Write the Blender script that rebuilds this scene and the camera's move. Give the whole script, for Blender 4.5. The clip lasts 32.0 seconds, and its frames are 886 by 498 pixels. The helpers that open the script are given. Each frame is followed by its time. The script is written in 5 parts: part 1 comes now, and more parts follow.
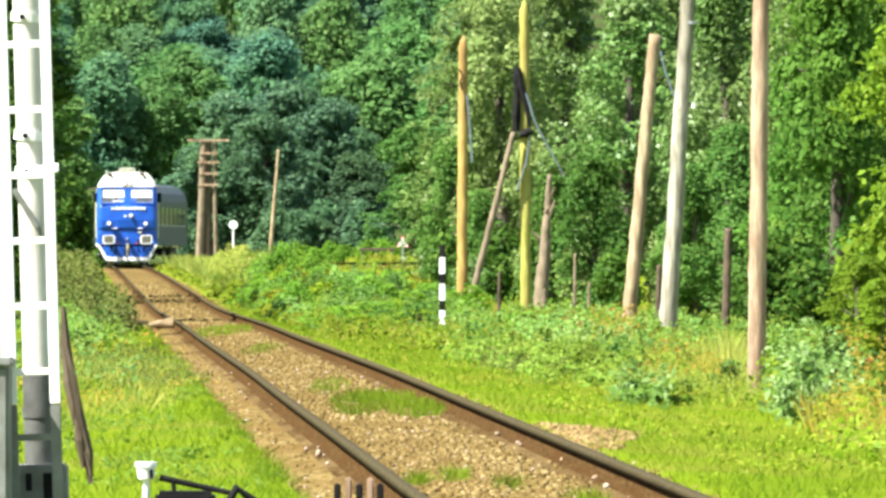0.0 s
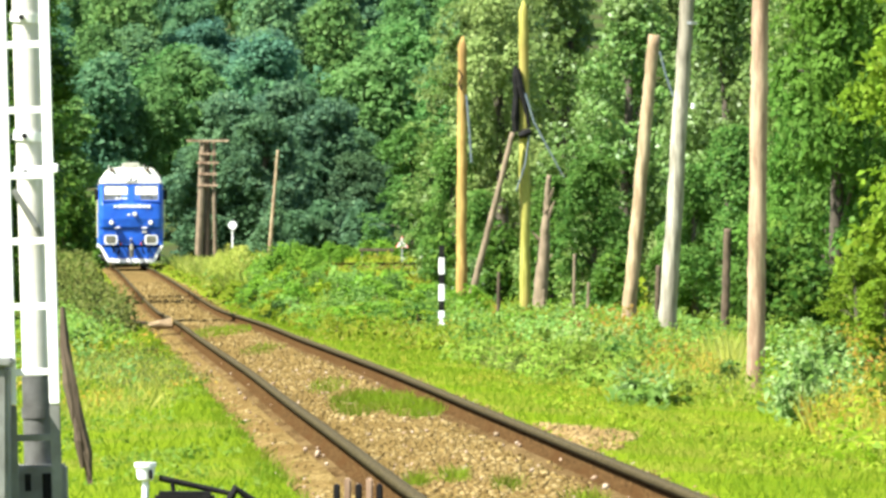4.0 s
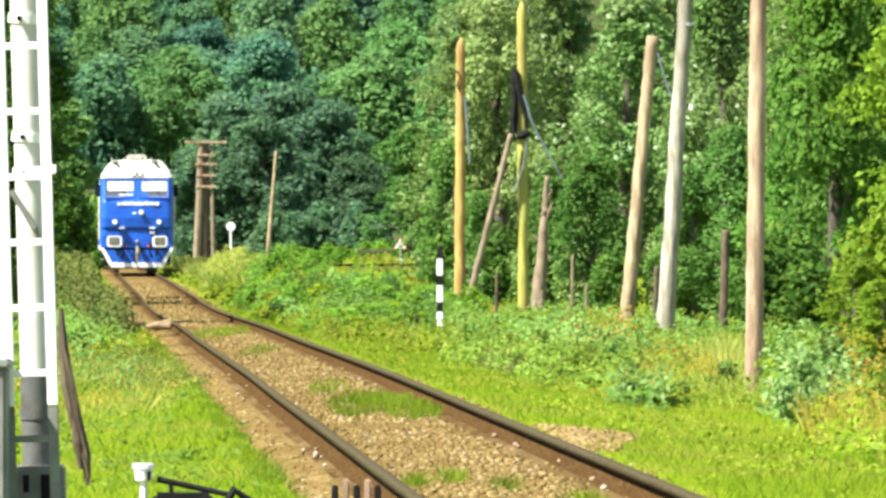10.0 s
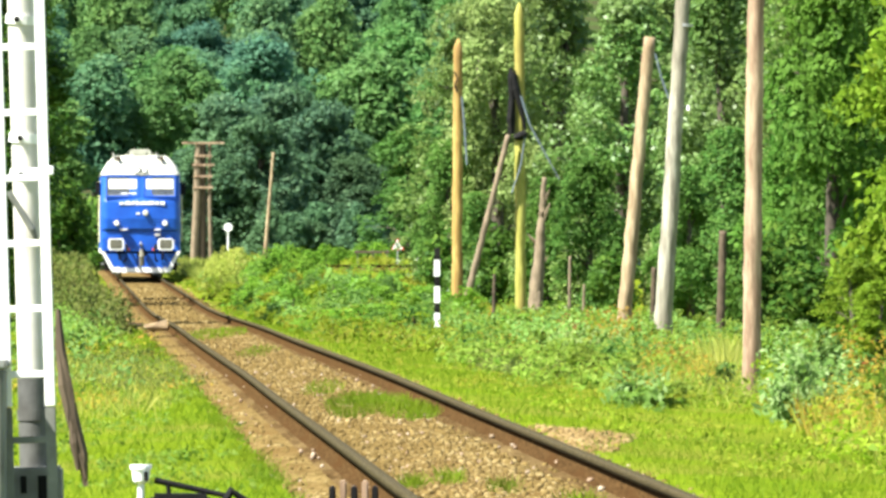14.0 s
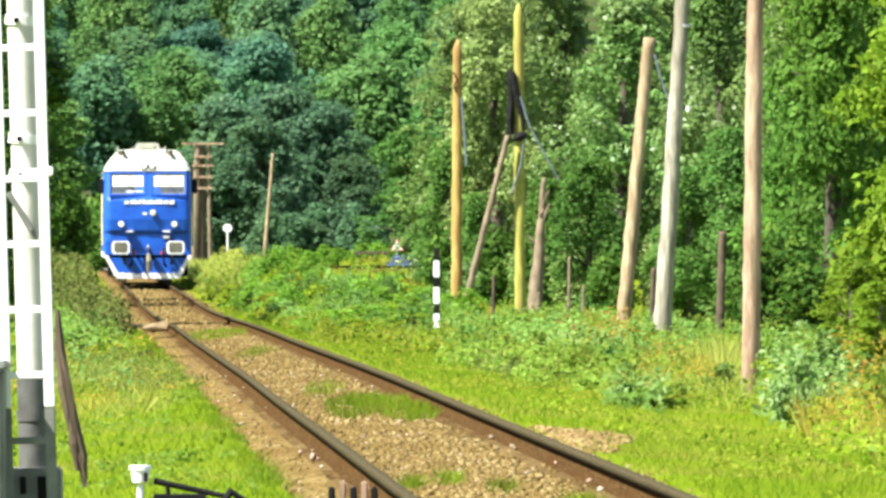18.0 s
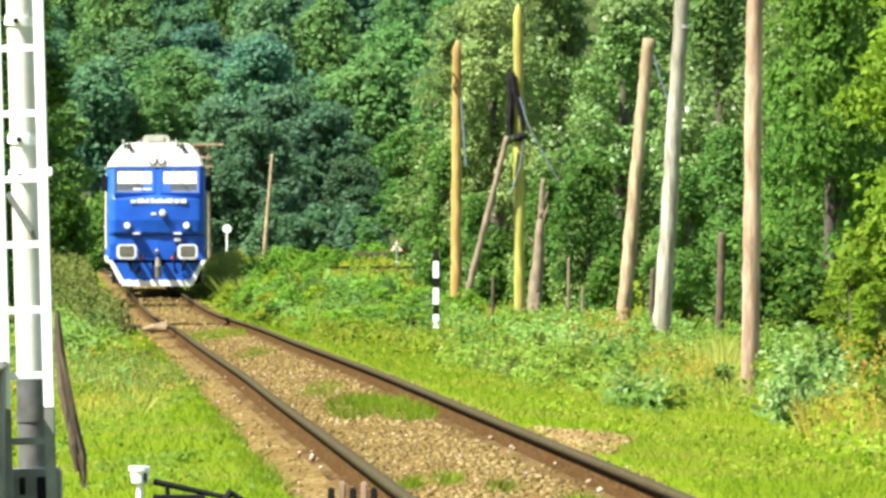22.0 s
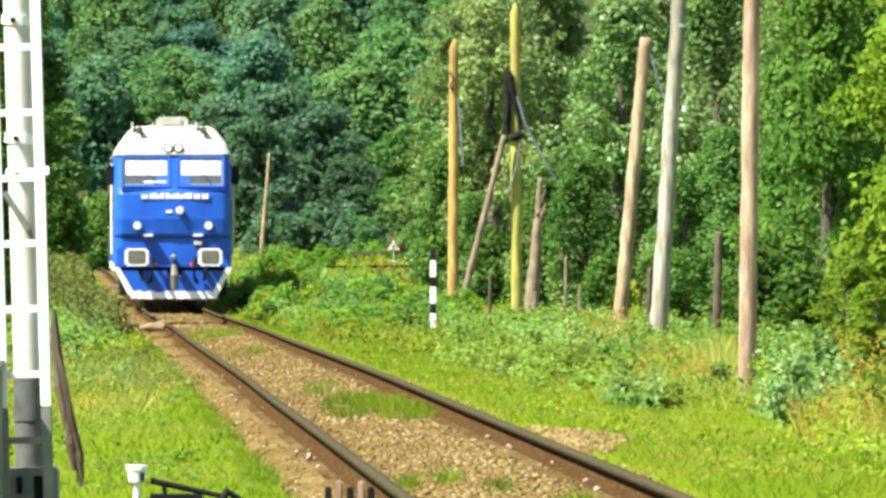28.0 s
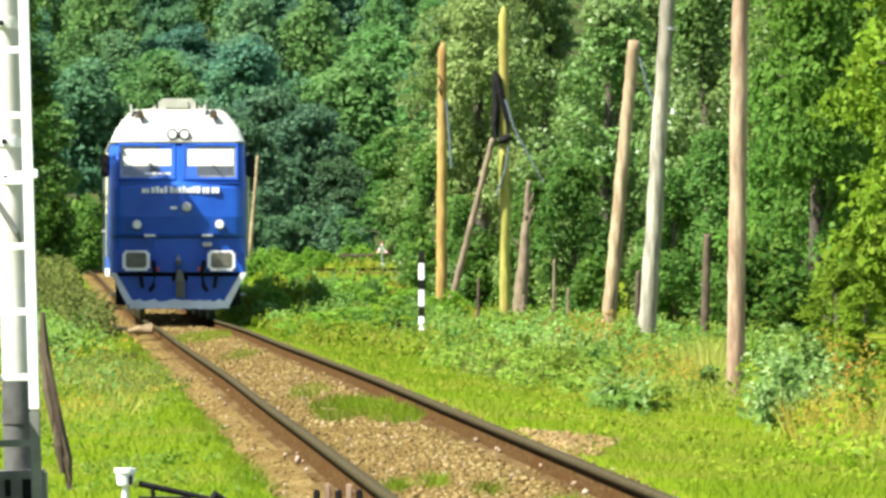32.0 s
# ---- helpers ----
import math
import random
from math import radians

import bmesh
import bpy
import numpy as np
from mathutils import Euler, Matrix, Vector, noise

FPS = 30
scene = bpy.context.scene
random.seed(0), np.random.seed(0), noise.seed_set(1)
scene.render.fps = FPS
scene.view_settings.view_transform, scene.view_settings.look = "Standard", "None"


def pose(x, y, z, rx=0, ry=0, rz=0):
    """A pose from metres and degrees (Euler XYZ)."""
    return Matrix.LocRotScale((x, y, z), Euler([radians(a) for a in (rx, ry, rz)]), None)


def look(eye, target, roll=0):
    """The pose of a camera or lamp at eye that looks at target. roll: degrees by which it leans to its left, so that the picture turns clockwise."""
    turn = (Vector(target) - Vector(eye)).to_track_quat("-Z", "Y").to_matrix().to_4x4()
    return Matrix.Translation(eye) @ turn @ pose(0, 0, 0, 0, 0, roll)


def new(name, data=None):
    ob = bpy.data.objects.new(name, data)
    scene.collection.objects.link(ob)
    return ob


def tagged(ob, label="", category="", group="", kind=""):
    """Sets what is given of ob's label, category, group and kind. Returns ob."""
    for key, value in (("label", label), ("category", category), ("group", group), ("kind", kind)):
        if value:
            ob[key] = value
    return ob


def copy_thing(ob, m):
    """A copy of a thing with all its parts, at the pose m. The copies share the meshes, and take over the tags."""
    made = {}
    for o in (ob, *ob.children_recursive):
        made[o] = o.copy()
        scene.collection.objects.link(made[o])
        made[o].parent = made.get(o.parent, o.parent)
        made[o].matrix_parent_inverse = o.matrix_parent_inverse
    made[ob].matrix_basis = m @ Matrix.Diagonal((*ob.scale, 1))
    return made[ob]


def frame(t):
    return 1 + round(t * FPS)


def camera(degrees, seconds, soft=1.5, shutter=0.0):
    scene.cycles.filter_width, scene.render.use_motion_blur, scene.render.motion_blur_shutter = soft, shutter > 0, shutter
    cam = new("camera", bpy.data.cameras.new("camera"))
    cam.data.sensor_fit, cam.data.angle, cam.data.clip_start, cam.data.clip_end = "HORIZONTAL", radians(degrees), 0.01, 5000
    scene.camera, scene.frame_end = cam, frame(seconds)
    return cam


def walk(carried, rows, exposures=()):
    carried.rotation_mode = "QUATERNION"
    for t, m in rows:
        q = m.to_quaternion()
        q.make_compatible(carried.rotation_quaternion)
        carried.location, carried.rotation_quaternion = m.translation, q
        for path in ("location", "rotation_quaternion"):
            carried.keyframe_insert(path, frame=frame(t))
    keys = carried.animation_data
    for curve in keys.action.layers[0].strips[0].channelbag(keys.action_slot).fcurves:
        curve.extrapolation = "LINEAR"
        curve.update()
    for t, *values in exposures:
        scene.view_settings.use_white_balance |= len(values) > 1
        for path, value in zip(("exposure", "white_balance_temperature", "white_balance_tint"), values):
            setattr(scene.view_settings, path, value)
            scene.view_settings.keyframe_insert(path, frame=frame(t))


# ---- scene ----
# The camera stands on the left of a single line and turns slowly to the right.
EYE = (0.0, 0.0, 1.354)
cam = camera(6.0, 32.0, soft=3.0)
walk(cam, [(t, look(EYE, (x, 1000.0, z))) for t, x, z in ((0, -0.057, 0.573), (0.5, -0.020, 0.648), (1, -0.010, 0.610), (1.5, -0.002, 0.639), (2, -0.001, 0.628), (2.5, 0.018, 0.583), (3, 0.055, 0.657), (3.5, 0.018, 0.611), (5.5, 0.091, 0.685), (6, 0.092, 0.684), (6.5, 0.064, 0.685), (7, 0.082, 0.760), (7.5, 0.120, 0.676), (8, 0.157, 0.704), (8.5, 0.175, 0.750), (9, 0.175, 0.769), (9.5, 0.166, 0.741), (10, 0.241, 0.760), (10.5, 0.259, 0.769), (11, 0.231, 0.750), (11.5, 0.315, 0.797), (12, 0.297, 0.788), (12.5, 0.343, 0.778), (13, 0.343, 0.806), (13.5, 0.530, 0.759), (14, 0.557, 0.881), (14.5, 0.567, 0.917), (16.5, 0.668, 0.936), (17, 0.659, 0.936), (17.5, 0.632, 0.973), (18, 0.623, 0.964), (18.5, 0.659, 1.020), (19, 0.696, 1.022), (19.5, 0.696, 1.020), (20, 0.724, 1.039), (20.5, 0.688, 1.048), (21, 0.696, 1.066), (21.5, 0.744, 1.048), (22, 0.687, 1.048), (22.5, 0.696, 1.076), (23, 0.697, 1.048), (23.5, 0.789, 1.048), (24, 0.808, 1.122), (24.5, 0.753, 1.103), (25, 0.780, 1.122), (25.5, 0.725, 1.122), (27.5, 0.835, 1.169), (28, 1.032, 0.937), (28.5, 0.771, 1.122), (29, 0.697, 1.104), (29.5, 1.152, 1.207), (30, 1.580, 1.216), (30.5, 1.293, 1.197), (31, 1.674, 1.094), (31.5, 2.139, 1.234), (32, 2.409, 1.281))], [(0, 1.96), (14, 1.88), (25, 1.81), (32, 1.73)])

# ---- light ----
SUN_EL, SUN_AZ = radians(54), radians(240)  # clockwise from the way along the line
world = bpy.data.worlds.new("sky")
scene.world = world
world.use_nodes = True
sky = world.node_tree.nodes.new("ShaderNodeTexSky")
sky.sky_type, sky.sun_disc = "NISHITA", False
sky.sun_elevation, sky.sun_rotation = SUN_EL, SUN_AZ
world.node_tree.links.new(sky.outputs[0], world.node_tree.nodes["Background"].inputs[0])
world.node_tree.nodes["Background"].inputs[1].default_value = 0.072
sun = new("sun", bpy.data.lights.new("sun", "SUN"))
sun.data.energy, sun.data.angle, sun.data.color = 5.0, radians(0.5), (1.0, 0.98, 0.91)
sun_way = Vector((math.sin(SUN_AZ) * math.cos(SUN_EL), math.cos(SUN_AZ) * math.cos(SUN_EL), math.sin(SUN_EL)))
sun.matrix_world = look(sun_way * 100, (0, 0, 0))

# ---- materials ----


def surface(name, c1, c2, scale=8.0, rough=0.8, metal=0.0, bump=0.15, c3=None, scale3=1.0, lo=0.35, hi=0.65, stretch=None, spec=0.4, coat=0.0):
    m = bpy.data.materials.new(name)
    m.use_nodes = True
    n, l = m.node_tree.nodes, m.node_tree.links
    b = n["Principled BSDF"]
    co = n.new("ShaderNodeTexCoord")
    src = co.outputs["Object"]
    if stretch:
        mp = n.new("ShaderNodeMapping")
        mp.inputs["Scale"].default_value = stretch
        l.new(src, mp.inputs[0])
        src = mp.outputs[0]
    t = n.new("ShaderNodeTexNoise")
    t.inputs["Scale"].default_value, t.inputs["Detail"].default_value, t.inputs["Roughness"].default_value = scale, 6, 0.65
    l.new(src, t.inputs["Vector"])
    r = n.new("ShaderNodeValToRGB")
    r.color_ramp.elements[0].position, r.color_ramp.elements[1].position = lo, hi
    r.color_ramp.elements[0].color, r.color_ramp.elements[1].color = (*c1, 1), (*c2, 1)
    l.new(t.outputs[0], r.inputs[0])
    out = r.outputs[0]
    if c3:
        t3 = n.new("ShaderNodeTexNoise")
        t3.inputs["Scale"].default_value, t3.inputs["Detail"].default_value = scale3, 4
        l.new(src, t3.inputs["Vector"])
        r3 = n.new("ShaderNodeValToRGB")
        r3.color_ramp.elements[0].position, r3.color_ramp.elements[1].position = 0.45, 0.68
        l.new(t3.outputs[0], r3.inputs[0])
        mx = n.new("ShaderNodeMixRGB")
        mx.inputs[2].default_value = (*c3, 1)
        l.new(r3.outputs[0], mx.inputs[0])
        l.new(out, mx.inputs[1])
        out = mx.outputs[0]
    l.new(out, b.inputs["Base Color"])
    b.inputs["Roughness"].default_value, b.inputs["Metallic"].default_value = rough, metal
    b.inputs["Specular IOR Level"].default_value = spec
    b.inputs["Coat Weight"].default_value = coat
    if bump:
        bp = n.new("ShaderNodeBump")
        bp.inputs["Strength"].default_value, bp.inputs["Distance"].default_value = bump, 0.02
        l.new(t.outputs[0], bp.inputs["Height"])
        l.new(bp.outputs[0], b.inputs["Normal"])
    return m


def foliage(name, colours, translucent=0.35, patch=0.25, tint=None, rough=0.5, spec=0.06, hue=0.0):
    """Leaves: each leaf takes its own shade, and patches of the plant drift towards the tint."""
    m = bpy.data.materials.new(name)
    m.use_nodes = True
    n, l = m.node_tree.nodes, m.node_tree.links
    b = n["Principled BSDF"]
    g = n.new("ShaderNodeNewGeometry")
    r = n.new("ShaderNodeValToRGB")
    e = r.color_ramp.elements
    while len(e) < len(colours):
        e.new(0.5)
    for i, c in enumerate(colours):
        e[i].position, e[i].color = i / (len(colours) - 1), (*c, 1)
    l.new(g.outputs["Random Per Island"], r.inputs[0])
    out = r.outputs[0]
    if tint:
        t = n.new("ShaderNodeTexNoise")
        t.inputs["Scale"].default_value, t.inputs["Detail"].default_value = patch, 3
        l.new(g.outputs["Position"], t.inputs["Vector"])
        k = n.new("ShaderNodeValToRGB")
        k.color_ramp.elements[0].position, k.color_ramp.elements[1].position = 0.42, 0.64
        l.new(t.outputs[0], k.inputs[0])
        mx = n.new("ShaderNodeMixRGB")
        mx.inputs[2].default_value = (*tint, 1)
        l.new(k.outputs[0], mx.inputs[0])
        l.new(out, mx.inputs[1])
        out = mx.outputs[0]
    oi = n.new("ShaderNodeObjectInfo")
    hs = n.new("ShaderNodeHueSaturation")
    mr = n.new("ShaderNodeMapRange")
    mr.inputs["To Min"].default_value, mr.inputs["To Max"].default_value = 0.8, 1.2
    l.new(oi.outputs["Random"], mr.inputs["Value"])
    l.new(mr.outputs[0], hs.inputs["Value"])
    l.new(out, hs.inputs["Color"])
    if hue:
        hr = n.new("ShaderNodeMapRange")
        hr.inputs["To Min"].default_value, hr.inputs["To Max"].default_value = 0.5 - hue, 0.5 + hue
        mu = n.new("ShaderNodeMath")
        mu.operation = "MULTIPLY_ADD"
        mu.inputs[1].default_value, mu.inputs[2].default_value = 7.31, 0.13
        fr = n.new("ShaderNodeMath")
        fr.operation = "FRACT"
        l.new(oi.outputs["Random"], mu.inputs[0])
        l.new(mu.outputs[0], fr.inputs[0])
        l.new(fr.outputs[0], hr.inputs["Value"])
        l.new(hr.outputs[0], hs.inputs["Hue"])
    out = hs.outputs[0]
    l.new(out, b.inputs["Base Color"])
    b.inputs["Roughness"].default_value = rough
    b.inputs["Specular IOR Level"].default_value = spec
    tr = n.new("ShaderNodeBsdfTranslucent")
    l.new(out, tr.inputs[0])
    mix = n.new("ShaderNodeMixShader")
    mix.inputs[0].default_value = translucent
    l.new(b.outputs[0], mix.inputs[1])
    l.new(tr.outputs[0], mix.inputs[2])
    l.new(mix.outputs[0], n["Material Output"].inputs[0])
    return m


M_GROUND = surface("meadow_soil", (0.075, 0.115, 0.006), (0.11, 0.15, 0.008), 1.2, 0.95, bump=0.3, c3=(0.125, 0.13, 0.02), scale3=0.22, spec=0.0)
M_FOREST = surface("forest_floor", (0.03, 0.05, 0.015), (0.05, 0.075, 0.02), 0.6, 0.95, bump=0.3, c3=(0.04, 0.035, 0.02), scale3=0.2, spec=0.0)
M_BED = surface("stone_bed", (0.075, 0.049, 0.016), (0.182, 0.13, 0.05), 6, 0.95, bump=0.8, c3=(0.107, 0.067, 0.023), scale3=0.7, lo=0.4, hi=0.62, stretch=(2.5, 0.6, 2.5), spec=0.0)
M_STAIN = surface("rust_stained_stone", (0.036, 0.021, 0.008), (0.1, 0.063, 0.026), 7, 0.95, bump=0.8, c3=(0.12, 0.082, 0.035), scale3=0.9, lo=0.4, hi=0.6, stretch=(3, 0.5, 3), spec=0.0)
M_RUSTY = surface("rusty_rail_side", (0.03, 0.017, 0.007), (0.075, 0.043, 0.017), 9, 0.9, bump=0.3, c3=(0.05, 0.026, 0.01), scale3=1.5, stretch=(4, 0.4, 4), spec=0.0)
M_HEAD = surface("worn_rail_head", (0.034, 0.027, 0.012), (0.062, 0.05, 0.024), 14, 0.8, 0.0, bump=0.05, spec=0.03, lo=0.42, hi=0.58, stretch=(4, 0.5, 4))
M_BLUE = surface("blue_paint", (0.009, 0.075, 0.4), (0.012, 0.095, 0.46), 2.0, 0.38, bump=0.02, c3=(0.008, 0.06, 0.34), scale3=0.9)
M_CREAM = surface("white_roof_paint", (0.5, 0.49, 0.43), (0.58, 0.57, 0.5), 2.0, 0.55, bump=0.03, c3=(0.42, 0.4, 0.33), scale3=1.2)
M_HATCH = surface("dusty_roof_paint", (0.36, 0.36, 0.29), (0.44, 0.44, 0.36), 2.0, 0.6, bump=0.05, c3=(0.3, 0.29, 0.22), scale3=1.5)
M_PLATE = surface("greased_steel", (0.1, 0.096, 0.07), (0.16, 0.15, 0.11), 8, 0.6, 0.2, bump=0.1)
M_UNLIT_CAB = surface("unlit_cab_dark", (0.03, 0.032, 0.026), (0.05, 0.05, 0.04), 6, 0.8, bump=0.0)
M_WHITE = surface("white_paint", (0.78, 0.78, 0.76), (0.85, 0.85, 0.83), 6.0, 0.5, bump=0.04, c3=(0.7, 0.68, 0.62), scale3=3)
M_MAST_GREY = surface("grey_paint", (0.145, 0.15, 0.132), (0.2, 0.205, 0.182), 9, 0.7, bump=0.1, c3=(0.11, 0.108, 0.092), scale3=6)
M_TUBE_GREY = surface("dark_grey_paint", (0.07, 0.07, 0.065), (0.11, 0.11, 0.1), 9, 0.7, bump=0.1, c3=(0.04, 0.038, 0.032), scale3=6)
M_BLACK = surface("black_iron", (0.005, 0.005, 0.005), (0.014, 0.013, 0.012), 12, 0.7, bump=0.1, spec=0.12)
M_BLIND = surface("cream_blind_cloth", (0.68, 0.65, 0.48), (0.76, 0.73, 0.56), 10, 0.8, bump=0.05)
M_LOG = surface("sawn_log_wood", (0.12, 0.08, 0.04), (0.27, 0.19, 0.1), 9, 0.85, bump=0.4)
M_STEEL = surface("dull_steel", (0.3, 0.3, 0.29), (0.45, 0.45, 0.43), 14, 0.45, 0.6, bump=0.05)
M_DARKGREY = surface("dark_grey_coach_paint", (0.02, 0.03, 0.026), (0.035, 0.046, 0.04), 2, 0.6, bump=0.03)
M_YELLOW = surface("pale_yellow_paint", (0.7, 0.62, 0.25), (0.8, 0.74, 0.4), 6, 0.5, bump=0.03)
M_RED = surface("red_paint", (0.55, 0.05, 0.04), (0.7, 0.1, 0.07), 6, 0.5, bump=0.03)
M_WOOD_YELLOW = surface("fresh_pole_wood", (0.25, 0.15, 0.035), (0.4, 0.27, 0.075), 9, 0.85, bump=0.5, c3=(0.19, 0.11, 0.03), scale3=2.5, lo=0.42, hi=0.58, stretch=(1, 1, 0.16))
M_WOOD_GREENISH = surface("lichened_pole_wood", (0.21, 0.2, 0.03), (0.34, 0.32, 0.07), 9, 0.85, bump=0.5, c3=(0.25, 0.19, 0.045), scale3=2.5, lo=0.42, hi=0.58, stretch=(1, 1, 0.16))
M_WOOD_GREY = surface("weathered_pole_wood", (0.2, 0.18, 0.135), (0.38, 0.355, 0.27), 10, 0.9, bump=0.7, c3=(0.15, 0.13, 0.09), scale3=3, lo=0.42, hi=0.58, stretch=(1, 1, 0.16))
M_WOOD_BROWN = surface("brown_pole_wood", (0.21, 0.138, 0.085), (0.39, 0.28, 0.18), 10, 0.9, bump=0.7, c3=(0.16, 0.09, 0.055), scale3=3, lo=0.42, hi=0.58, stretch=(1, 1, 0.16))
M_WOOD_TAN = surface("pale_tan_pole_wood", (0.25, 0.18, 0.1), (0.43, 0.335, 0.2), 10, 0.9, bump=0.7, c3=(0.17, 0.11, 0.06), scale3=3, lo=0.42, hi=0.58, stretch=(1, 1, 0.16))
M_WOOD_DARK = surface("dark_old_wood", (0.05, 0.034, 0.02), (0.11, 0.078, 0.048), 10, 0.9, bump=0.6, stretch=(1, 1, 0.3))
M_DEAD = surface("dead_trunk_wood", (0.12, 0.09, 0.055), (0.23, 0.175, 0.11), 9, 0.9, bump=0.6, stretch=(1, 1, 0.3))
M_BARK = surface("bark", (0.04, 0.034, 0.024), (0.09, 0.072, 0.05), 7, 0.95, bump=0.4)
M_CABLE = surface("grey_cable", (0.09, 0.12, 0.14), (0.15, 0.18, 0.2), 10, 0.7)
M_ASPHALT = surface("asphalt", (0.04, 0.04, 0.042), (0.07, 0.07, 0.07), 20, 0.9, bump=0.2)
M_LENS = surface("lamp_lens", (0.75, 0.75, 0.72), (0.85, 0.85, 0.82), 20, 0.15)
M_CAR = surface("dark_blue_car_paint", (0.03, 0.06, 0.13), (0.04, 0.075, 0.155), 3, 0.3, 0.1, bump=0.0)
M_RUBBER = surface("tyre_rubber", (0.015, 0.015, 0.015), (0.03, 0.03, 0.03), 20, 0.85)

M_GLASS = bpy.data.materials.new("windscreen_glass")
M_GLASS.use_nodes = True
_g = M_GLASS.node_tree.nodes["Principled BSDF"]
_g.inputs["Base Color"].default_value = (0.03, 0.035, 0.04, 1)
_g.inputs["Roughness"].default_value, _g.inputs["Specular IOR Level"].default_value, _g.inputs["IOR"].default_value = 0.04, 1.0, 1.9

# Distant haze over the hill is put into the bluish greens here.
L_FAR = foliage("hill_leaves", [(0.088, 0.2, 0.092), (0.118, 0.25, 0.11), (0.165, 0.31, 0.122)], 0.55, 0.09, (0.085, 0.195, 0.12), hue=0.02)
L_FRESH = foliage("fresh_hill_leaves", [(0.085, 0.2, 0.06), (0.12, 0.245, 0.07), (0.17, 0.295, 0.085)], 0.55, 0.12, (0.115, 0.22, 0.07), hue=0.016)
L_HAZEHILL = foliage("haze_blued_hill_leaves", [(0.075, 0.17, 0.11), (0.098, 0.205, 0.125), (0.135, 0.25, 0.14)], 0.55, 0.12, (0.09, 0.19, 0.09), hue=0.016)
L_SUNNY = foliage("sunlit_wood_leaves", [(0.058, 0.155, 0.024), (0.095, 0.21, 0.034), (0.155, 0.28, 0.055)], 0.5, 0.4, (0.11, 0.21, 0.03))
L_EDGE = foliage("wood_edge_leaves", [(0.045, 0.12, 0.028), (0.07, 0.16, 0.038), (0.105, 0.205, 0.05)], 0.45, 0.3, (0.07, 0.16, 0.03))
# Haze before the dark trees is put into the colour as extra blue.
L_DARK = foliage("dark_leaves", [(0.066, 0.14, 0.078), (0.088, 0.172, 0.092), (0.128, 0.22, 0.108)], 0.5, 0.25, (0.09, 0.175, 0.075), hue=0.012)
L_MID = foliage("wood_leaves", [(0.08, 0.165, 0.035), (0.125, 0.215, 0.048), (0.2, 0.295, 0.082)], 0.42, 0.3, (0.15, 0.205, 0.06), 0.4, 0.25, 0.015)
L_BRIGHT = foliage("bright_leaves", [(0.052, 0.138, 0.026), (0.083, 0.187, 0.036), (0.145, 0.255, 0.058)], 0.45, 0.4, (0.095, 0.185, 0.03))
L_YELLOWISH = foliage("yellow_green_leaves", [(0.11, 0.2, 0.014), (0.165, 0.26, 0.018), (0.23, 0.3, 0.035)], 0.45, 0.5, (0.13, 0.225, 0.018))
# Shade among the lineside leaves is put into these darker greens.
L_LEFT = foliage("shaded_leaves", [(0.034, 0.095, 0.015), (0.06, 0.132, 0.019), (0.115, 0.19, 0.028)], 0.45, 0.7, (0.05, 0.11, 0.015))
L_BLUISH = foliage("blue_green_weeds", [(0.1, 0.205, 0.045), (0.165, 0.295, 0.07), (0.265, 0.39, 0.125)], 0.45, 0.6, (0.145, 0.26, 0.04))
L_WEED = foliage("verge_weeds", [(0.09, 0.165, 0.006), (0.15, 0.235, 0.01), (0.24, 0.3, 0.03)], 0.45, 0.5, (0.2, 0.2, 0.022))
L_GRASS = foliage("short_grass", [(0.086, 0.166, 0.006), (0.118, 0.204, 0.009), (0.17, 0.248, 0.02)], 0.45, 0.35, (0.14, 0.2, 0.01), 0.6)
L_DRY = foliage("dry_grass", [(0.27, 0.28, 0.04), (0.34, 0.34, 0.065), (0.42, 0.39, 0.11)], 0.5, 0.3, (0.29, 0.32, 0.04), 0.7)
L_STRAW = foliage("pale_seeding_grass", [(0.28, 0.32, 0.055), (0.36, 0.39, 0.08), (0.46, 0.45, 0.13)], 0.5, 0.25, (0.27, 0.35, 0.05), 0.7)
L_SORREL = foliage("sorrel_seed_heads", [(0.15, 0.07, 0.025), (0.23, 0.1, 0.035), (0.22, 0.15, 0.035)], 0.35, 0.6, (0.2, 0.12, 0.03))
L_BROWNISH = foliage("scrub_leaves", [(0.05, 0.086, 0.013), (0.088, 0.128, 0.022), (0.145, 0.168, 0.038)], 0.4, 0.3, (0.098, 0.1, 0.028))

M_STONE = foliage("ballast_stone", [(0.064, 0.040, 0.012), (0.122, 0.083, 0.027), (0.164, 0.116, 0.041), (0.24, 0.186, 0.086)], 0.0, 0.5, (0.106, 0.072, 0.023), 0.95)
M_PEBBLE = foliage("pale_stone", [(0.16, 0.12, 0.07), (0.27, 0.21, 0.14), (0.4, 0.33, 0.24)], 0.0, 0.9, (0.24, 0.16, 0.1), 0.95)
M_CLEAR = bpy.data.materials.new("clear_glass")
M_CLEAR.use_nodes = True
_n, _l = M_CLEAR.node_tree.nodes, M_CLEAR.node_tree.links
_t, _s, _m = _n.new("ShaderNodeBsdfTransparent"), _n.new("ShaderNodeBsdfGlossy"), _n.new("ShaderNodeMixShader")
_s.inputs["Roughness"].default_value, _m.inputs[0].default_value = 0.03, 0.1
_l.new(_t.outputs[0], _m.inputs[1])
_l.new(_s.outputs[0], _m.inputs[2])
_l.new(_m.outputs[0], _n["Material Output"].inputs[0])

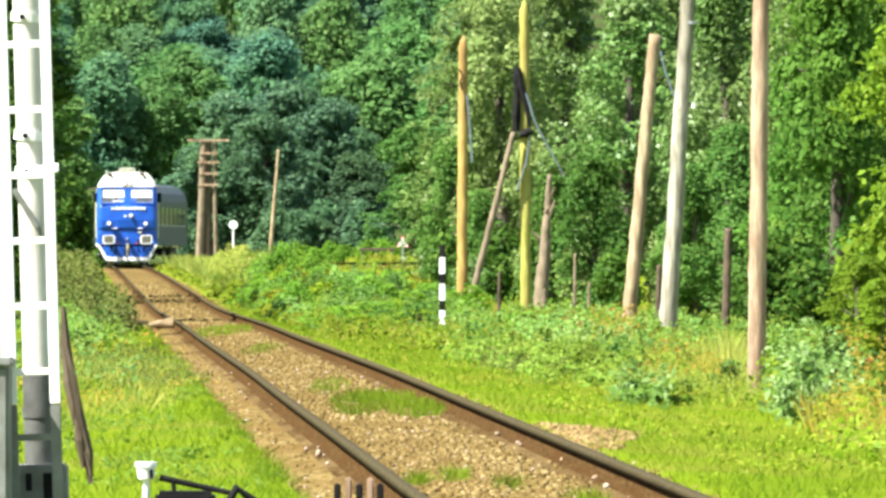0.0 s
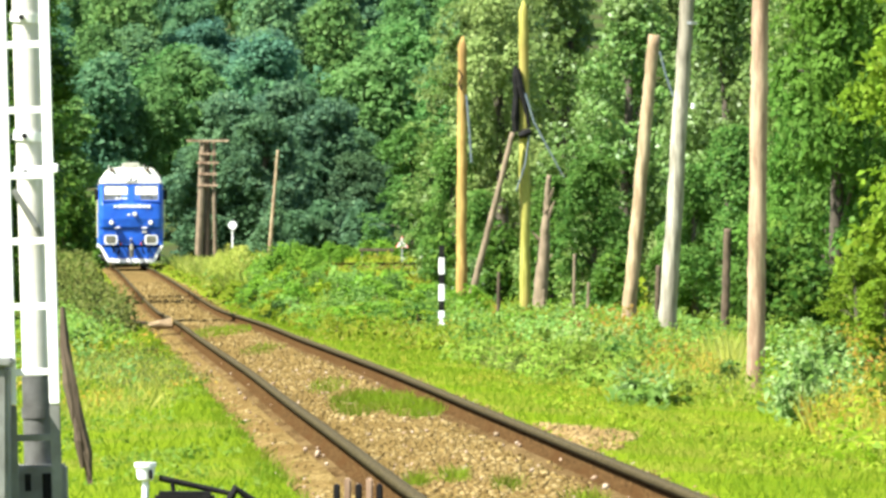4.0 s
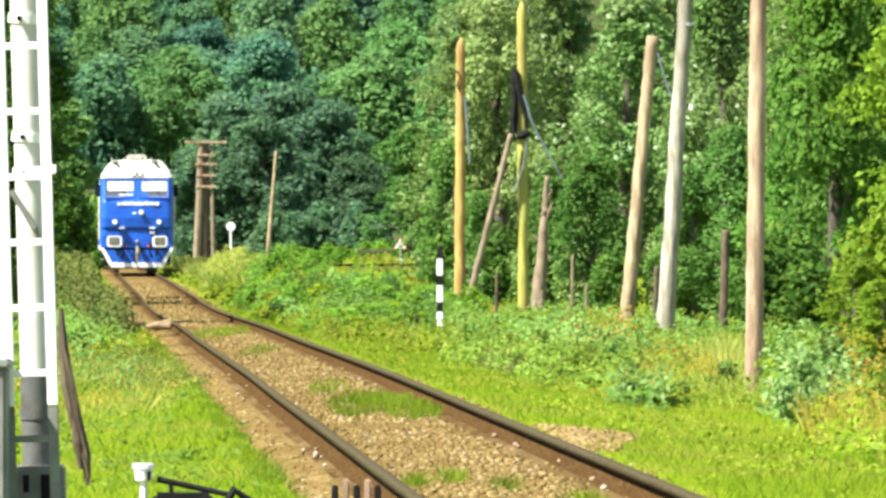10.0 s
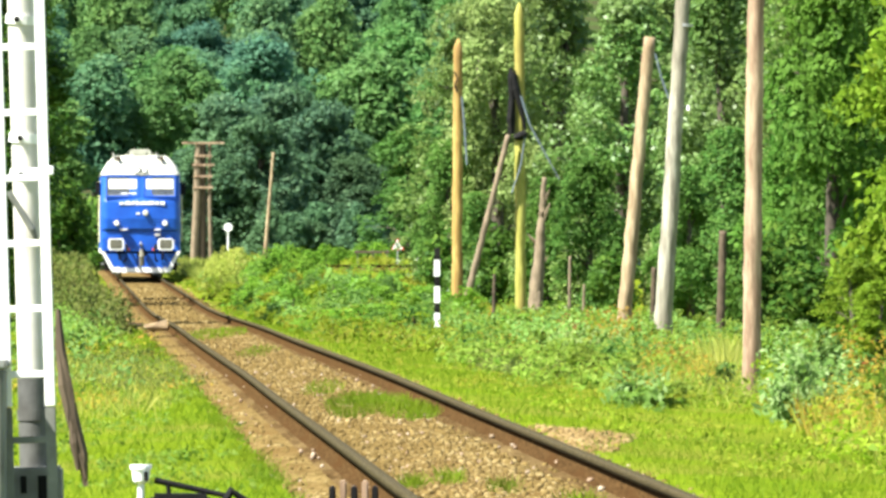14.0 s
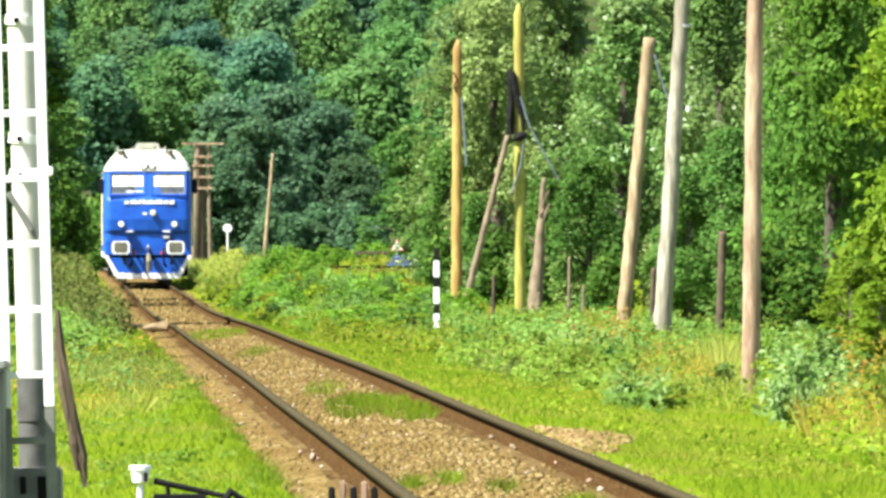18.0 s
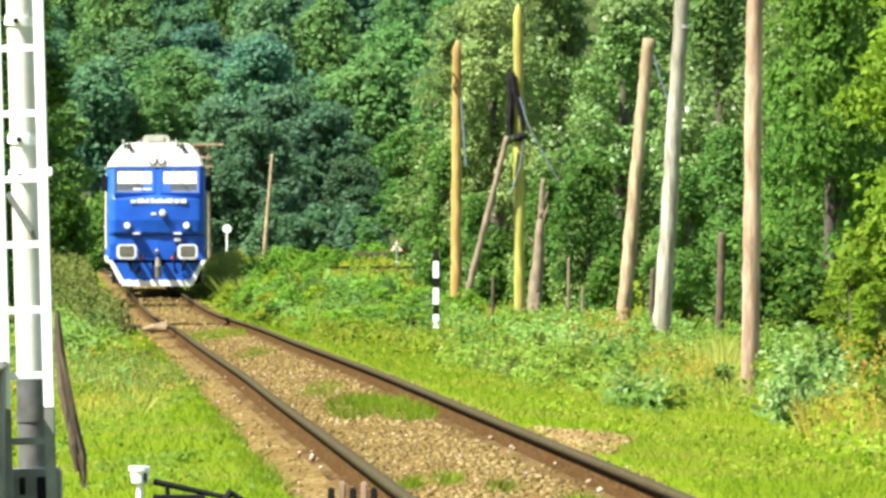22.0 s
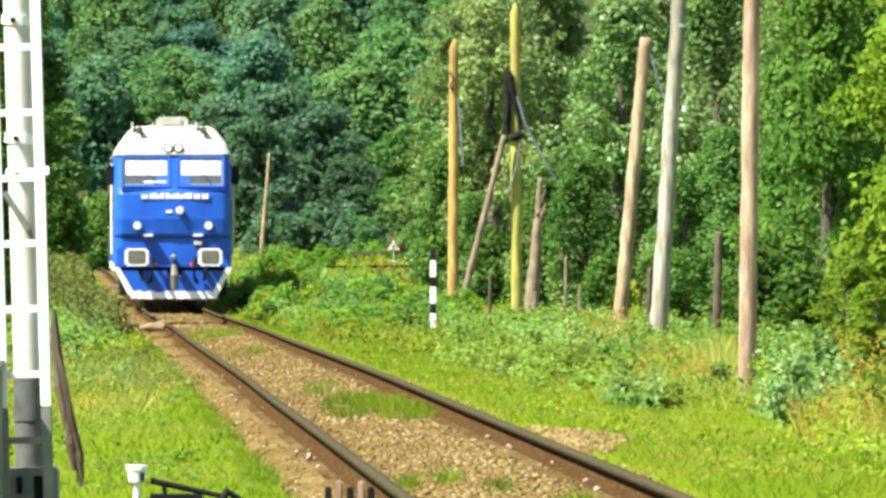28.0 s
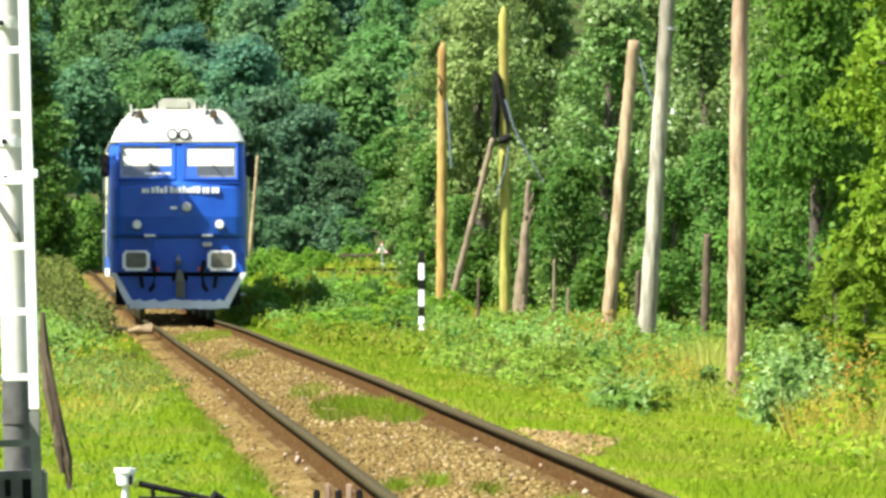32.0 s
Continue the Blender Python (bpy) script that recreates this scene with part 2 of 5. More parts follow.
L_BUSH = foliage("sunlit_bush_leaves", [(0.09, 0.22, 0.022), (0.145, 0.295, 0.032), (0.22, 0.37, 0.052)], 0.52, 0.6, (0.155, 0.285, 0.026))
L_VERGE = foliage("olive_verge_leaves", [(0.078, 0.165, 0.014), (0.13, 0.222, 0.022), (0.215, 0.3, 0.055)], 0.45, 0.7, (0.15, 0.21, 0.028))
L_PALE = foliage("pale_wood_leaves", [(0.17, 0.25, 0.07), (0.23, 0.32, 0.095), (0.31, 0.39, 0.14)], 0.46, 0.3, (0.24, 0.3, 0.09), 0.5)
L_BROAD = foliage("broad_weed_leaves", [(0.075, 0.155, 0.03), (0.13, 0.22, 0.055), (0.27, 0.36, 0.15)], 0.42, 0.8, (0.1, 0.18, 0.03), 0.5, 0.06)
M_SAND = foliage("pale_gravel", [(0.12, 0.08, 0.03), (0.2, 0.138, 0.055), (0.3, 0.22, 0.1)], 0.0, 0.9, (0.18, 0.118, 0.045), 0.95)
# White dimmed in the colour so the tube's shaded side reads darker.
M_MAST_WHITE = surface("dimmed_white_paint", (0.52, 0.5, 0.44), (0.62, 0.6, 0.54), 6.0, 0.7, bump=0.04, spec=0.2, c3=(0.46, 0.43, 0.36), scale3=2)
L_RUSSET = foliage("russet_weeds", [(0.2, 0.13, 0.02), (0.3, 0.17, 0.03), (0.3, 0.26, 0.03)], 0.42, 0.6, (0.24, 0.22, 0.02))

# ---- mesh tools ----


def part(name, bm, material, parent=None, label="", smooth=False):
    me = bpy.data.meshes.new(name)
    bm.to_mesh(me)
    bm.free()
    me.materials.append(material)
    if smooth:
        for p in me.polygons:
            p.use_smooth = True
    ob = new(name, me)
    ob.parent = parent
    if label:
        ob["label"] = label
    return ob


def raw(name, verts, faces, material, parent=None):
    """A mesh from arrays: verts (n, 3) and faces (m, k)."""
    me = bpy.data.meshes.new(name)
    verts, faces = np.asarray(verts, np.float32), np.asarray(faces, np.int32)
    k = faces.shape[1]
    me.vertices.add(len(verts))
    me.vertices.foreach_set("co", verts.ravel())
    me.loops.add(faces.size)
    me.loops.foreach_set("vertex_index", faces.ravel())
    me.polygons.add(len(faces))
    me.polygons.foreach_set("loop_start", np.arange(0, faces.size, k, dtype=np.int32))
    me.polygons.foreach_set("loop_total", np.full(len(faces), k, np.int32))
    me.update(calc_edges=True)
    me.materials.append(material)
    ob = new(name, me)
    ob.parent = parent
    return ob


def thing(name, m, label, category, group=""):
    ob = new(name)
    ob.empty_display_size = 0.2
    ob.matrix_basis = m
    return tagged(ob, label, category, group)


def box(bm, x0, x1, y0, y1, z0, z1, bevel=0.0, m=None):
    r = bmesh.ops.create_cube(bm, size=1.0)
    bmesh.ops.scale(bm, vec=(x1 - x0, y1 - y0, z1 - z0), verts=r["verts"])
    bmesh.ops.translate(bm, vec=((x0 + x1) / 2, (y0 + y1) / 2, (z0 + z1) / 2), verts=r["verts"])
    if bevel:
        es = list({e for v in r["verts"] for e in v.link_edges})
        r = bmesh.ops.bevel(bm, geom=es, offset=bevel, segments=2, affect="EDGES")
        vs = r["verts"]
    else:
        vs = r["verts"]
    if m:
        bmesh.ops.transform(bm, matrix=m, verts=vs)
    return bm


def B(x0, x1, y0, y1, z0, z1, bevel=0.0):
    return box(bmesh.new(), x0, x1, y0, y1, z0, z1, bevel)


def tube(bm, pts, radii, sides=12, wob=0.0, seed=0):
    """A tapered tube along points, closed at both ends."""
    rnd = random.Random(seed)
    pts = [Vector(p) for p in pts]
    rings = []
    for i, p in enumerate(pts):
        a = pts[max(i - 1, 0)]
        b = pts[min(i + 1, len(pts) - 1)]
        d = (b - a).normalized()
        u = d.orthogonal().normalized() if abs(d.z) > 0.99 else d.cross(Vector((0, 0, 1))).normalized()
        w = d.cross(u)
        r = radii[i] if hasattr(radii, "__len__") else radii
        rings.append([bm.verts.new(p + (u * math.cos(t) + w * math.sin(t)) * r * (1 + rnd.uniform(-wob, wob))) for t in [k * math.tau / sides for k in range(sides)]])
    for a, b in zip(rings, rings[1:]):
        for k in range(sides):
            bm.faces.new((a[k], a[(k + 1) % sides], b[(k + 1) % sides], b[k]))
    bm.faces.new(rings[0][::-1])
    bm.faces.new(rings[-1])
    bmesh.ops.recalc_face_normals(bm, faces=bm.faces)
    return bm


def T(pts, radii, sides=12, wob=0.0, seed=0):
    return tube(bmesh.new(), pts, radii, sides, wob, seed)


def prism(outline, y0, y1):
    """An outline in x and z, pushed from y0 to y1."""
    bm = bmesh.new()
    a = [bm.verts.new((x, y0, z)) for x, z in outline]
    b = [bm.verts.new((x, y1, z)) for x, z in outline]
    n = len(a)
    for i in range(n):
        bm.faces.new((a[i], a[(i + 1) % n], b[(i + 1) % n], b[i]))
    bm.faces.new(a[::-1])
    bm.faces.new(b)
    bmesh.ops.recalc_face_normals(bm, faces=bm.faces)
    return bm


# ---- the line and the lie of the land ----
CURVE, RADIUS = 421.0, 108.0
HEADING = math.atan(-0.0442)


def ease(v, a, b):
    q = min(1.0, max(0.0, (v - a) / (b - a)))
    return q * q * (3 - 2 * q)


def rail_z(s):
    """The rails dip a little past the signal and then climb gently."""
    return -0.05 * ease(s, 85, 130) - 0.14 * math.exp(-(((s - 200) / 40) ** 2)) + 0.29 * ease(s, 225, 370)


def line_x(y):
    return 2.59 - 0.0433 * y - 0.0009 * np.maximum(0, y - 200)


def track(s):
    """A point on the middle of the track and the way's angle; s runs from the camera's feet away along it."""
    if s <= CURVE:
        return float(line_x(s)), s, rail_z(s), HEADING
    a = (s - CURVE) / RADIUS
    c, h = min(a, 1.2), HEADING
    x, y = RADIUS * (1 - math.cos(c)), RADIUS * math.sin(c)
    if a > 1.2:
        x, y = x + math.sin(1.2) * RADIUS * (a - 1.2), y + math.cos(1.2) * RADIUS * (a - 1.2)
    ch, sh = math.cos(h), math.sin(h)
    return float(line_x(CURVE)) + x * ch + y * sh, CURVE - x * sh + y * ch, rail_z(s), h + c


def ground_z(x, y):
    off = x - line_x(y)
    side = float(np.interp(abs(off), (0, 0.95, 1.3, 2.6, 4, 9), (-0.32, -0.28, -0.17, -0.24, -0.3, -0.3)))
    z = rail_z(min(max(y, 0), 430)) + side
    if abs(off) < 0.95:
        z = rail_z(min(max(y, 0), 430)) - 0.32 + 0.001
    if off > 3.5:
        z -= 0.38 * min(1, (off - 3.5) / 3) * float(np.interp(y, (240, 320, 430), (0, 1, 1)))
    if off < -2:
        z += 0.55 * min(1, (-off - 2) / 2) * float(np.interp(y, (125, 165, 430), (0, 1, 1)))
    z += 0.07 * noise.noise((x * 0.35, y * 0.09, 0)) * min(1, max(0, abs(off) - 2))
    if y > 440:
        k = min(1, (y - 440) / 40)
        z = z * (1 - k) - k * 0.67 * (1 - ease(y, 484, 500))
    if y > 560:
        z += (y - 560) * 0.075 if y < 1000 else 33 + (y - 1000) * 0.02
        z += 1.2 * noise.noise((x * 0.03, y * 0.03, 4))
    return z


def ground():
    ys = [-300, -80, -20, 0, 10, 20] + [30 + 4 * i for i in range(108)] + [470 + 12 * i for i in range(45)] + [1100, 1400, 2000, 3000, 4500]
    xs = [-4500, -1500, -500, -200, -100, -60, -35, -22, -15] + [-11 + 0.7 * i for i in range(11)] + [-3.0, -2.6, -2.0, -1.6, -1.3, -0.95, 0, 0.95, 1.3, 1.6, 2.0, 2.6, 3.0] + [3.7 + 0.8 * i for i in range(16)] + [18, 24, 35, 60, 100, 200, 500, 1500, 4500]
    verts = [(line_x(y) + o, y, ground_z(line_x(y) + o, y)) for y in ys for o in xs]
    n = len(xs)
    faces = [(j * n + i, j * n + i + 1, (j + 1) * n + i + 1, (j + 1) * n + i) for j in range(len(ys) - 1) for i in range(n - 1)]
    ob = raw("ground", verts, faces, M_GROUND)
    for p in ob.data.polygons:
        p.use_smooth = True
    ob.data.materials.append(M_FOREST)
    for p in ob.data.polygons:
        p.material_index = 1 if p.center.y > 545 else 0
    tagged(ob, "grassy earth verge along the railway line", "ground", kind="structure")


def swept(name, outline, s0, s1, step, material, parent=None, shift=0.0, wob=0.0):
    """An outline (x, z) swept along the line."""
    verts, faces = [], []
    n = len(outline)
    ss = [s0 + step * i for i in range(int((s1 - s0) / step) + 1)]
    for j, s in enumerate(ss):
        x, y, z, h = track(s)
        dx = wob * noise.noise((s * 0.06, shift, 0)) if wob else 0
        dz = wob * 0.7 * noise.noise((s * 0.05, shift, 7)) if wob else 0
        for ox, oz in outline:
            o = ox + shift + dx
            verts.append((x + o * math.cos(h), y - o * math.sin(h), z + oz + dz))
    for j in range(len(ss) - 1):
        for i in range(n):
            faces.append((j * n + i, j * n + (i + 1) % n, (j + 1) * n + (i + 1) % n, (j + 1) * n + i))
    return raw(name, verts, faces, material, parent)


def railway():
    bed = swept("track_bed", [(-1.75, -0.5), (-1.2, -0.185), (-0.95, -0.17), (-0.62, -0.168), (-0.35, -0.15), (0.35, -0.15), (0.62, -0.168), (0.95, -0.17), (1.2, -0.185), (1.75, -0.5)], -80, 560, 2, M_BED)
    tagged(bed, "tan crushed stone bed under the rails", "track bed", kind="structure")
    line = thing("railway_track", Matrix(), "single railway track with rusty rails in tan ballast", "railway track")
    line["kind"] = "structure"
    web = [(-0.07, -0.172), (0.07, -0.172), (0.07, -0.16), (0.012, -0.14), (0.01, -0.05), (-0.01, -0.05), (-0.012, -0.14), (-0.07, -0.16)]
    head = [(-0.036, -0.046), (0.036, -0.046), (0.036, -0.008), (0.026, 0), (-0.026, 0), (-0.036, -0.008)]
    for side in (-0.7535, 0.7535):
        r = swept("rail", web, -80, 560, 2, M_RUSTY, line, side, 0.006)
        swept("stained_strip", [(-0.34, -0.19 if side < 0 else -0.166), (-0.16, -0.17 if side < 0 else -0.158), (-0.03, -0.158), (0.03, -0.158), (0.13, -0.166), (0.2, -0.176)], -80, 560, 2, M_STAIN, line, side)
        swept("rail_head", head, -80, 560, 2, M_HEAD, r, side, 0.006)


def pebbles(rng, pos, size):
    """Small broken stones: squashed, twisted blocks."""
    n = len(pos)
    c = np.array([(x, y, z) for x in (-1, 1) for y in (-1, 1) for z in (-1, 1)], np.float32)
    v = c[None] * (0.5 + 0.28 * rng.random((n, 8, 1))) * (size[:, None, None] * (0.6 + 0.6 * rng.random((n, 1, 3))))
    a = rng.random(n) * math.tau
    ca, sa = np.cos(a)[:, None], np.sin(a)[:, None]
    x, y = v[..., 0] * ca - v[..., 1] * sa, v[..., 0] * sa + v[..., 1] * ca
    tilt = rng.normal(0, 0.5, n)[:, None]
    z, y = v[..., 2] * np.cos(tilt) + y * np.sin(tilt), y * np.cos(tilt) - v[..., 2] * np.sin(tilt)
    v = np.stack([x, y, z], -1) + pos[:, None]
    f = np.array([(0, 1, 3, 2), (4, 6, 7, 5), (0, 4, 5, 1), (2, 3, 7, 6), (0, 2, 6, 4), (1, 5, 7, 3)])
    return v.reshape(-1, 3), (f[None] + 8 * np.arange(n)[:, None, None]).reshape(-1, 4)


def ballast():
    rng = np.random.default_rng(5)
    n = 34000
    y = 41 * (300 / 41) ** (rng.random(n) ** 1.5)
    o = rng.uniform(-1.0, 1.0, n) * np.where(rng.random(n) < 0.62, 0.66, 1.35)
    keep = (np.abs(np.abs(o) - 0.7535) > 0.2) | (rng.random(n) < 0.1)
    y, o = y[keep], o[keep]
    n = len(y)
    x = line_x(y) + o
    z = np.array([rail_z(v) for v in y]) - 0.152 - np.clip(np.abs(o) - 0.4, 0, 1) * 0.04
    size = (0.008 + 0.022 * rng.random(n) ** 3) * (0.7 + y / 200)
    q, a = rng.random(1300) ** 0.55, rng.random(1300) * math.tau
    bx, by = 1.03 + (0.5 + 0.12 * np.sin(3 * a)) * q * np.cos(a), 66.8 + (4.6 + np.cos(2 * a + 1)) * q * np.sin(a)
    bz = np.array([ground_z(u, w) for u, w in zip(bx, by)]) - 0.002
    v, f = pebbles(rng, np.stack([bx, by, bz], -1), 0.012 + 0.026 * rng.random(1300) ** 1.5)
    tagged(raw("loose_gravel", v, f, M_SAND), "pale tan gravel spilled beside the rail", "gravel", kind="stuff")
    n = 300
    py, po = 44 * (115 / 44) ** rng.random(n), rng.uniform(-1.55, 1.3, n)
    pz = np.array([rail_z(q) for q in py]) - 0.145 - np.clip(np.abs(po) - 0.9, 0, 1) * 0.1
    v, f = pebbles(rng, np.stack([line_x(py) + po, py, pz], -1), 0.011 + 0.017 * rng.random(n) ** 2)
    tagged(raw("pale_stones", v, f, M_PEBBLE), "scattered pale stones on the track bed", "stones", kind="stuff")
    v, f = pebbles(rng, np.stack([x, y, z], -1), size)
    tagged(raw("ballast_stones", v, f, M_STONE), "loose tan crushed stones between the rails", "ballast", kind="stuff")


# ---- plants ----


def leaf_mesh(name, pos, out, size, rng, material, parent=None, flat=0.5, slim=0.6, sides=4):
    """Folded diamond leaves at pos, or plain three-cornered ones; out: the way each one roughly faces."""
    n = len(pos)
    d = out + rng.normal(0, flat, (n, 3))
    d /= np.linalg.norm(d, axis=1, keepdims=True) + 1e-9
    u = np.cross(d, rng.normal(0, 1, (n, 3)))
    u /= np.linalg.norm(u, axis=1, keepdims=True) + 1e-9
    w = np.cross(d, u)
    s = size[:, None]
    if sides == 3:
        v = np.stack([pos - u * s * 0.5 - w * s * slim * 0.5, pos + u * s * 0.1 + w * s * slim * 0.6, pos + u * s * 0.55 - w * s * slim * 0.2], 1)
        return raw(name, v.reshape(-1, 3), np.arange(3 * n).reshape(n, 3), material, parent)
    v = np.stack([pos - u * s * 0.5, pos + w * s * slim * 0.5 + d * s * 0.12, pos + u * s * 0.5, pos - w * s * slim * 0.5 + d * s * 0.12], 1)
    return raw(name, v.reshape(-1, 3), np.arange(4 * n).reshape(n, 4), material, parent)


def crown_points(rng, lobes, n, depth=0.35):
    """Points and outward ways in the skin of a heap of lobes (x, y, z, rx, ry, rz)."""
    L = np.array(lobes)
    area = L[:, 3] * L[:, 4] + L[:, 4] * L[:, 5]
    k = rng.choice(len(L), n, p=area / area.sum())
    d = rng.normal(0, 1, (n, 3))
    d /= np.linalg.norm(d, axis=1, keepdims=True)
    r = 1 - depth * rng.random(n) ** 1.5 + 0.12 * rng.normal(0, 1, n)
    return L[k, :3] + d * L[k, 3:] * r[:, None], d


def spray_points(rng, lobes, n, per, radius, depth=0.35, sag=0.3):
    """Leaves gathered in flat drooping sprays on the skin of the lobes, with gaps between the sprays."""
    m = max(1, n // per)
    c, d = crown_points(rng, lobes, m, depth)
    up = d * 0.75 + np.array([0, 0, 0.7]) + rng.normal(0, 0.3, (m, 3))
    up /= np.linalg.norm(up, axis=1, keepdims=True)
    u = np.cross(up, rng.normal(0, 1, (m, 3)))
    u /= np.linalg.norm(u, axis=1, keepdims=True) + 1e-9
    w = np.cross(up, u)
    k = np.repeat(np.arange(m), per)
    a, q = rng.random(m * per) * math.tau, np.sqrt(rng.random(m * per))
    r = (radius * (0.55 + 0.9 * rng.random(m)))[k]
    pos = c[k] + (u[k] * np.cos(a)[:, None] * 1.25 + w[k] * np.sin(a)[:, None] * 0.8) * (r * q)[:, None] + up[k] * (rng.normal(0, 0.14, m * per) * r)[:, None]
    pos[:, 2] -= sag * r * q * q
    return pos, up[k]


def heap(rng, w, h, n, base=0.25, lobe=0.42):
    """An uneven heap of lobes, h high and 2 w wide, from base * h upwards."""
    out = []
    for i in range(n):
        t = (i + 0.5) / n
        z = base * h + (1 - base) * h * (0.08 + 0.84 * t)
        wide = w * (1.0 - 0.55 * abs(2 * t - 0.75) ** 1.6)
        a, q = rng.random() * math.tau, math.sqrt(rng.random()) * 0.75
        r = w * lobe * (0.7 + 0.6 * rng.random())
        out.append((math.cos(a) * q * wide, math.sin(a) * q * wide, z, r, r, r * (0.75 + 0.3 * rng.random())))
    return out


def tree(name, w, h, leaves, size, material, seed, label, lobes=16, base=0.25, category="tree", group="", slim=0.6, lobe=0.42, flat=0.5, depth=0.35, limbs=True, per=0, radius=0.4, sides=4):
    rng = np.random.default_rng(seed)
    t = thing(name, Matrix(), label, category, group)
    hp = heap(rng, w, h, lobes, base, lobe)
    bm = bmesh.new()
    top = h * 0.8
    lean = [rng.normal(0, 0.04 * h) for _ in range(2)]
    stem = [(lean[0] * q * q, lean[1] * q * q, top * q - 0.3 * (q == 0)) for q in (0, 0.25, 0.5, 0.75, 1)]
    r0 = 0.022 * h + 0.02
    tube(bm, stem, [r0 * q for q in (1.25, 1, 0.75, 0.5, 0.2)], 8, 0.08, seed)
    for x, y, z, rx, _, _ in hp[:: max(1, lobes // 9)] if limbs else []:
        q = min(0.85, max(0.2, z / top - 0.15))
        p = Vector((lean[0] * q * q, lean[1] * q * q, top * q))
        e = Vector((x, y, z))
        tube(bm, [p, p.lerp(e, 0.5) + Vector((0, 0, 0.05 * h)), e], [r0 * 0.3, r0 * 0.19, r0 * 0.07], 5, 0.05, seed)
    part("trunk" if limbs else "stem", bm, M_BARK if limbs else M_WOOD_DARK, t, smooth=True)
    if per:
        pos, out = spray_points(rng, hp, leaves, per, radius, depth)
    else:
        pos, out = crown_points(rng, hp, leaves, depth)
        out = out + np.array([0, 0, 0.5])
    leaf_mesh("crown", pos, out, size * (0.6 + 0.8 * rng.random(len(pos))), rng, material, t, flat, slim, sides)
    return t


def put(t, x, y, z=None, turn=0.0, k=1.0, kz=None, first=False):
    z = ground_z(x, y) if z is None else z
    m = Matrix.Translation((x, y, z)) @ Matrix.Rotation(turn, 4, "Z") @ Matrix.Diagonal((k, k, kz or k, 1))
    if first:
        t.matrix_basis = m
        return t
    made = copy_thing(t, Matrix())
    made.matrix_basis = m
    return made


def hillside():
    label = "leafy broadleaf tree in the wood on the hillside"
    kinds = [tree("hill_tree", 3.6, 10.5, 11000, 0.3, mat, 21 + i, label, 40, 0.3, group="hillside trees", lobe=0.27, flat=0.8, depth=0.3, per=14, radius=0.5, sides=3, slim=0.95) for i, mat in enumerate((L_FAR, L_FAR, L_FRESH, L_HAZEHILL))]
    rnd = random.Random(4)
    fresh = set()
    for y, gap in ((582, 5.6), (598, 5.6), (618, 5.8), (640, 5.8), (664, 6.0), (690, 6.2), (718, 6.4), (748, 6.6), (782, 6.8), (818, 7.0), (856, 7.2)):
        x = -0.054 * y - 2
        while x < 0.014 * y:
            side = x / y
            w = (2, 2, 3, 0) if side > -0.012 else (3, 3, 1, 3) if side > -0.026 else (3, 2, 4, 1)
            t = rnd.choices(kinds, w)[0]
            put(t, x + rnd.uniform(-1.4, 1.4), y + rnd.uniform(-9, 9), None, rnd.random() * 6.28, rnd.uniform(0.85, 1.35), rnd.uniform(0.8, 1.3), t not in fresh)
            fresh.add(t)
            x += gap
    d = tree("dark_tree", 3.6, 11, 13000, 0.3, L_DARK, 41, "dark green shady tree at the edge of the wood, blued for haze", 36, 0.03, group="dark trees", lobe=0.28, flat=0.8, depth=0.4, per=24, radius=0.6, sides=3, slim=0.9)
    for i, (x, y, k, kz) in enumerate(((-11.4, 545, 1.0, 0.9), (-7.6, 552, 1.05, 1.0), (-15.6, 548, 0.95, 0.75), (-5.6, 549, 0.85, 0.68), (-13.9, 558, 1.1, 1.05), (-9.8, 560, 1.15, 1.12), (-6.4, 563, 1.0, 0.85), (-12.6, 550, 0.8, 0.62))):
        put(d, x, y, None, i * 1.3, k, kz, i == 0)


def wood_edge():
    # Added shrubs: they stand in for the hazed shade below the dark trees.
    e = tree("edge_shrub", 1.1, 2.3, 1600, 0.22, L_DARK, 43, "added dark green shrub filling the black gap under the shady trees", 16, 0.0, "shrub", "shrubs under the shady trees", lobe=0.38, flat=0.8, per=14, radius=0.3, sides=3, slim=0.9)
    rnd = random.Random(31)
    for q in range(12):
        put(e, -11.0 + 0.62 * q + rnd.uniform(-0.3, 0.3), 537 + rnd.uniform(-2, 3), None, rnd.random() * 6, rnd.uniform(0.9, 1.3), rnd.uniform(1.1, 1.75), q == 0)


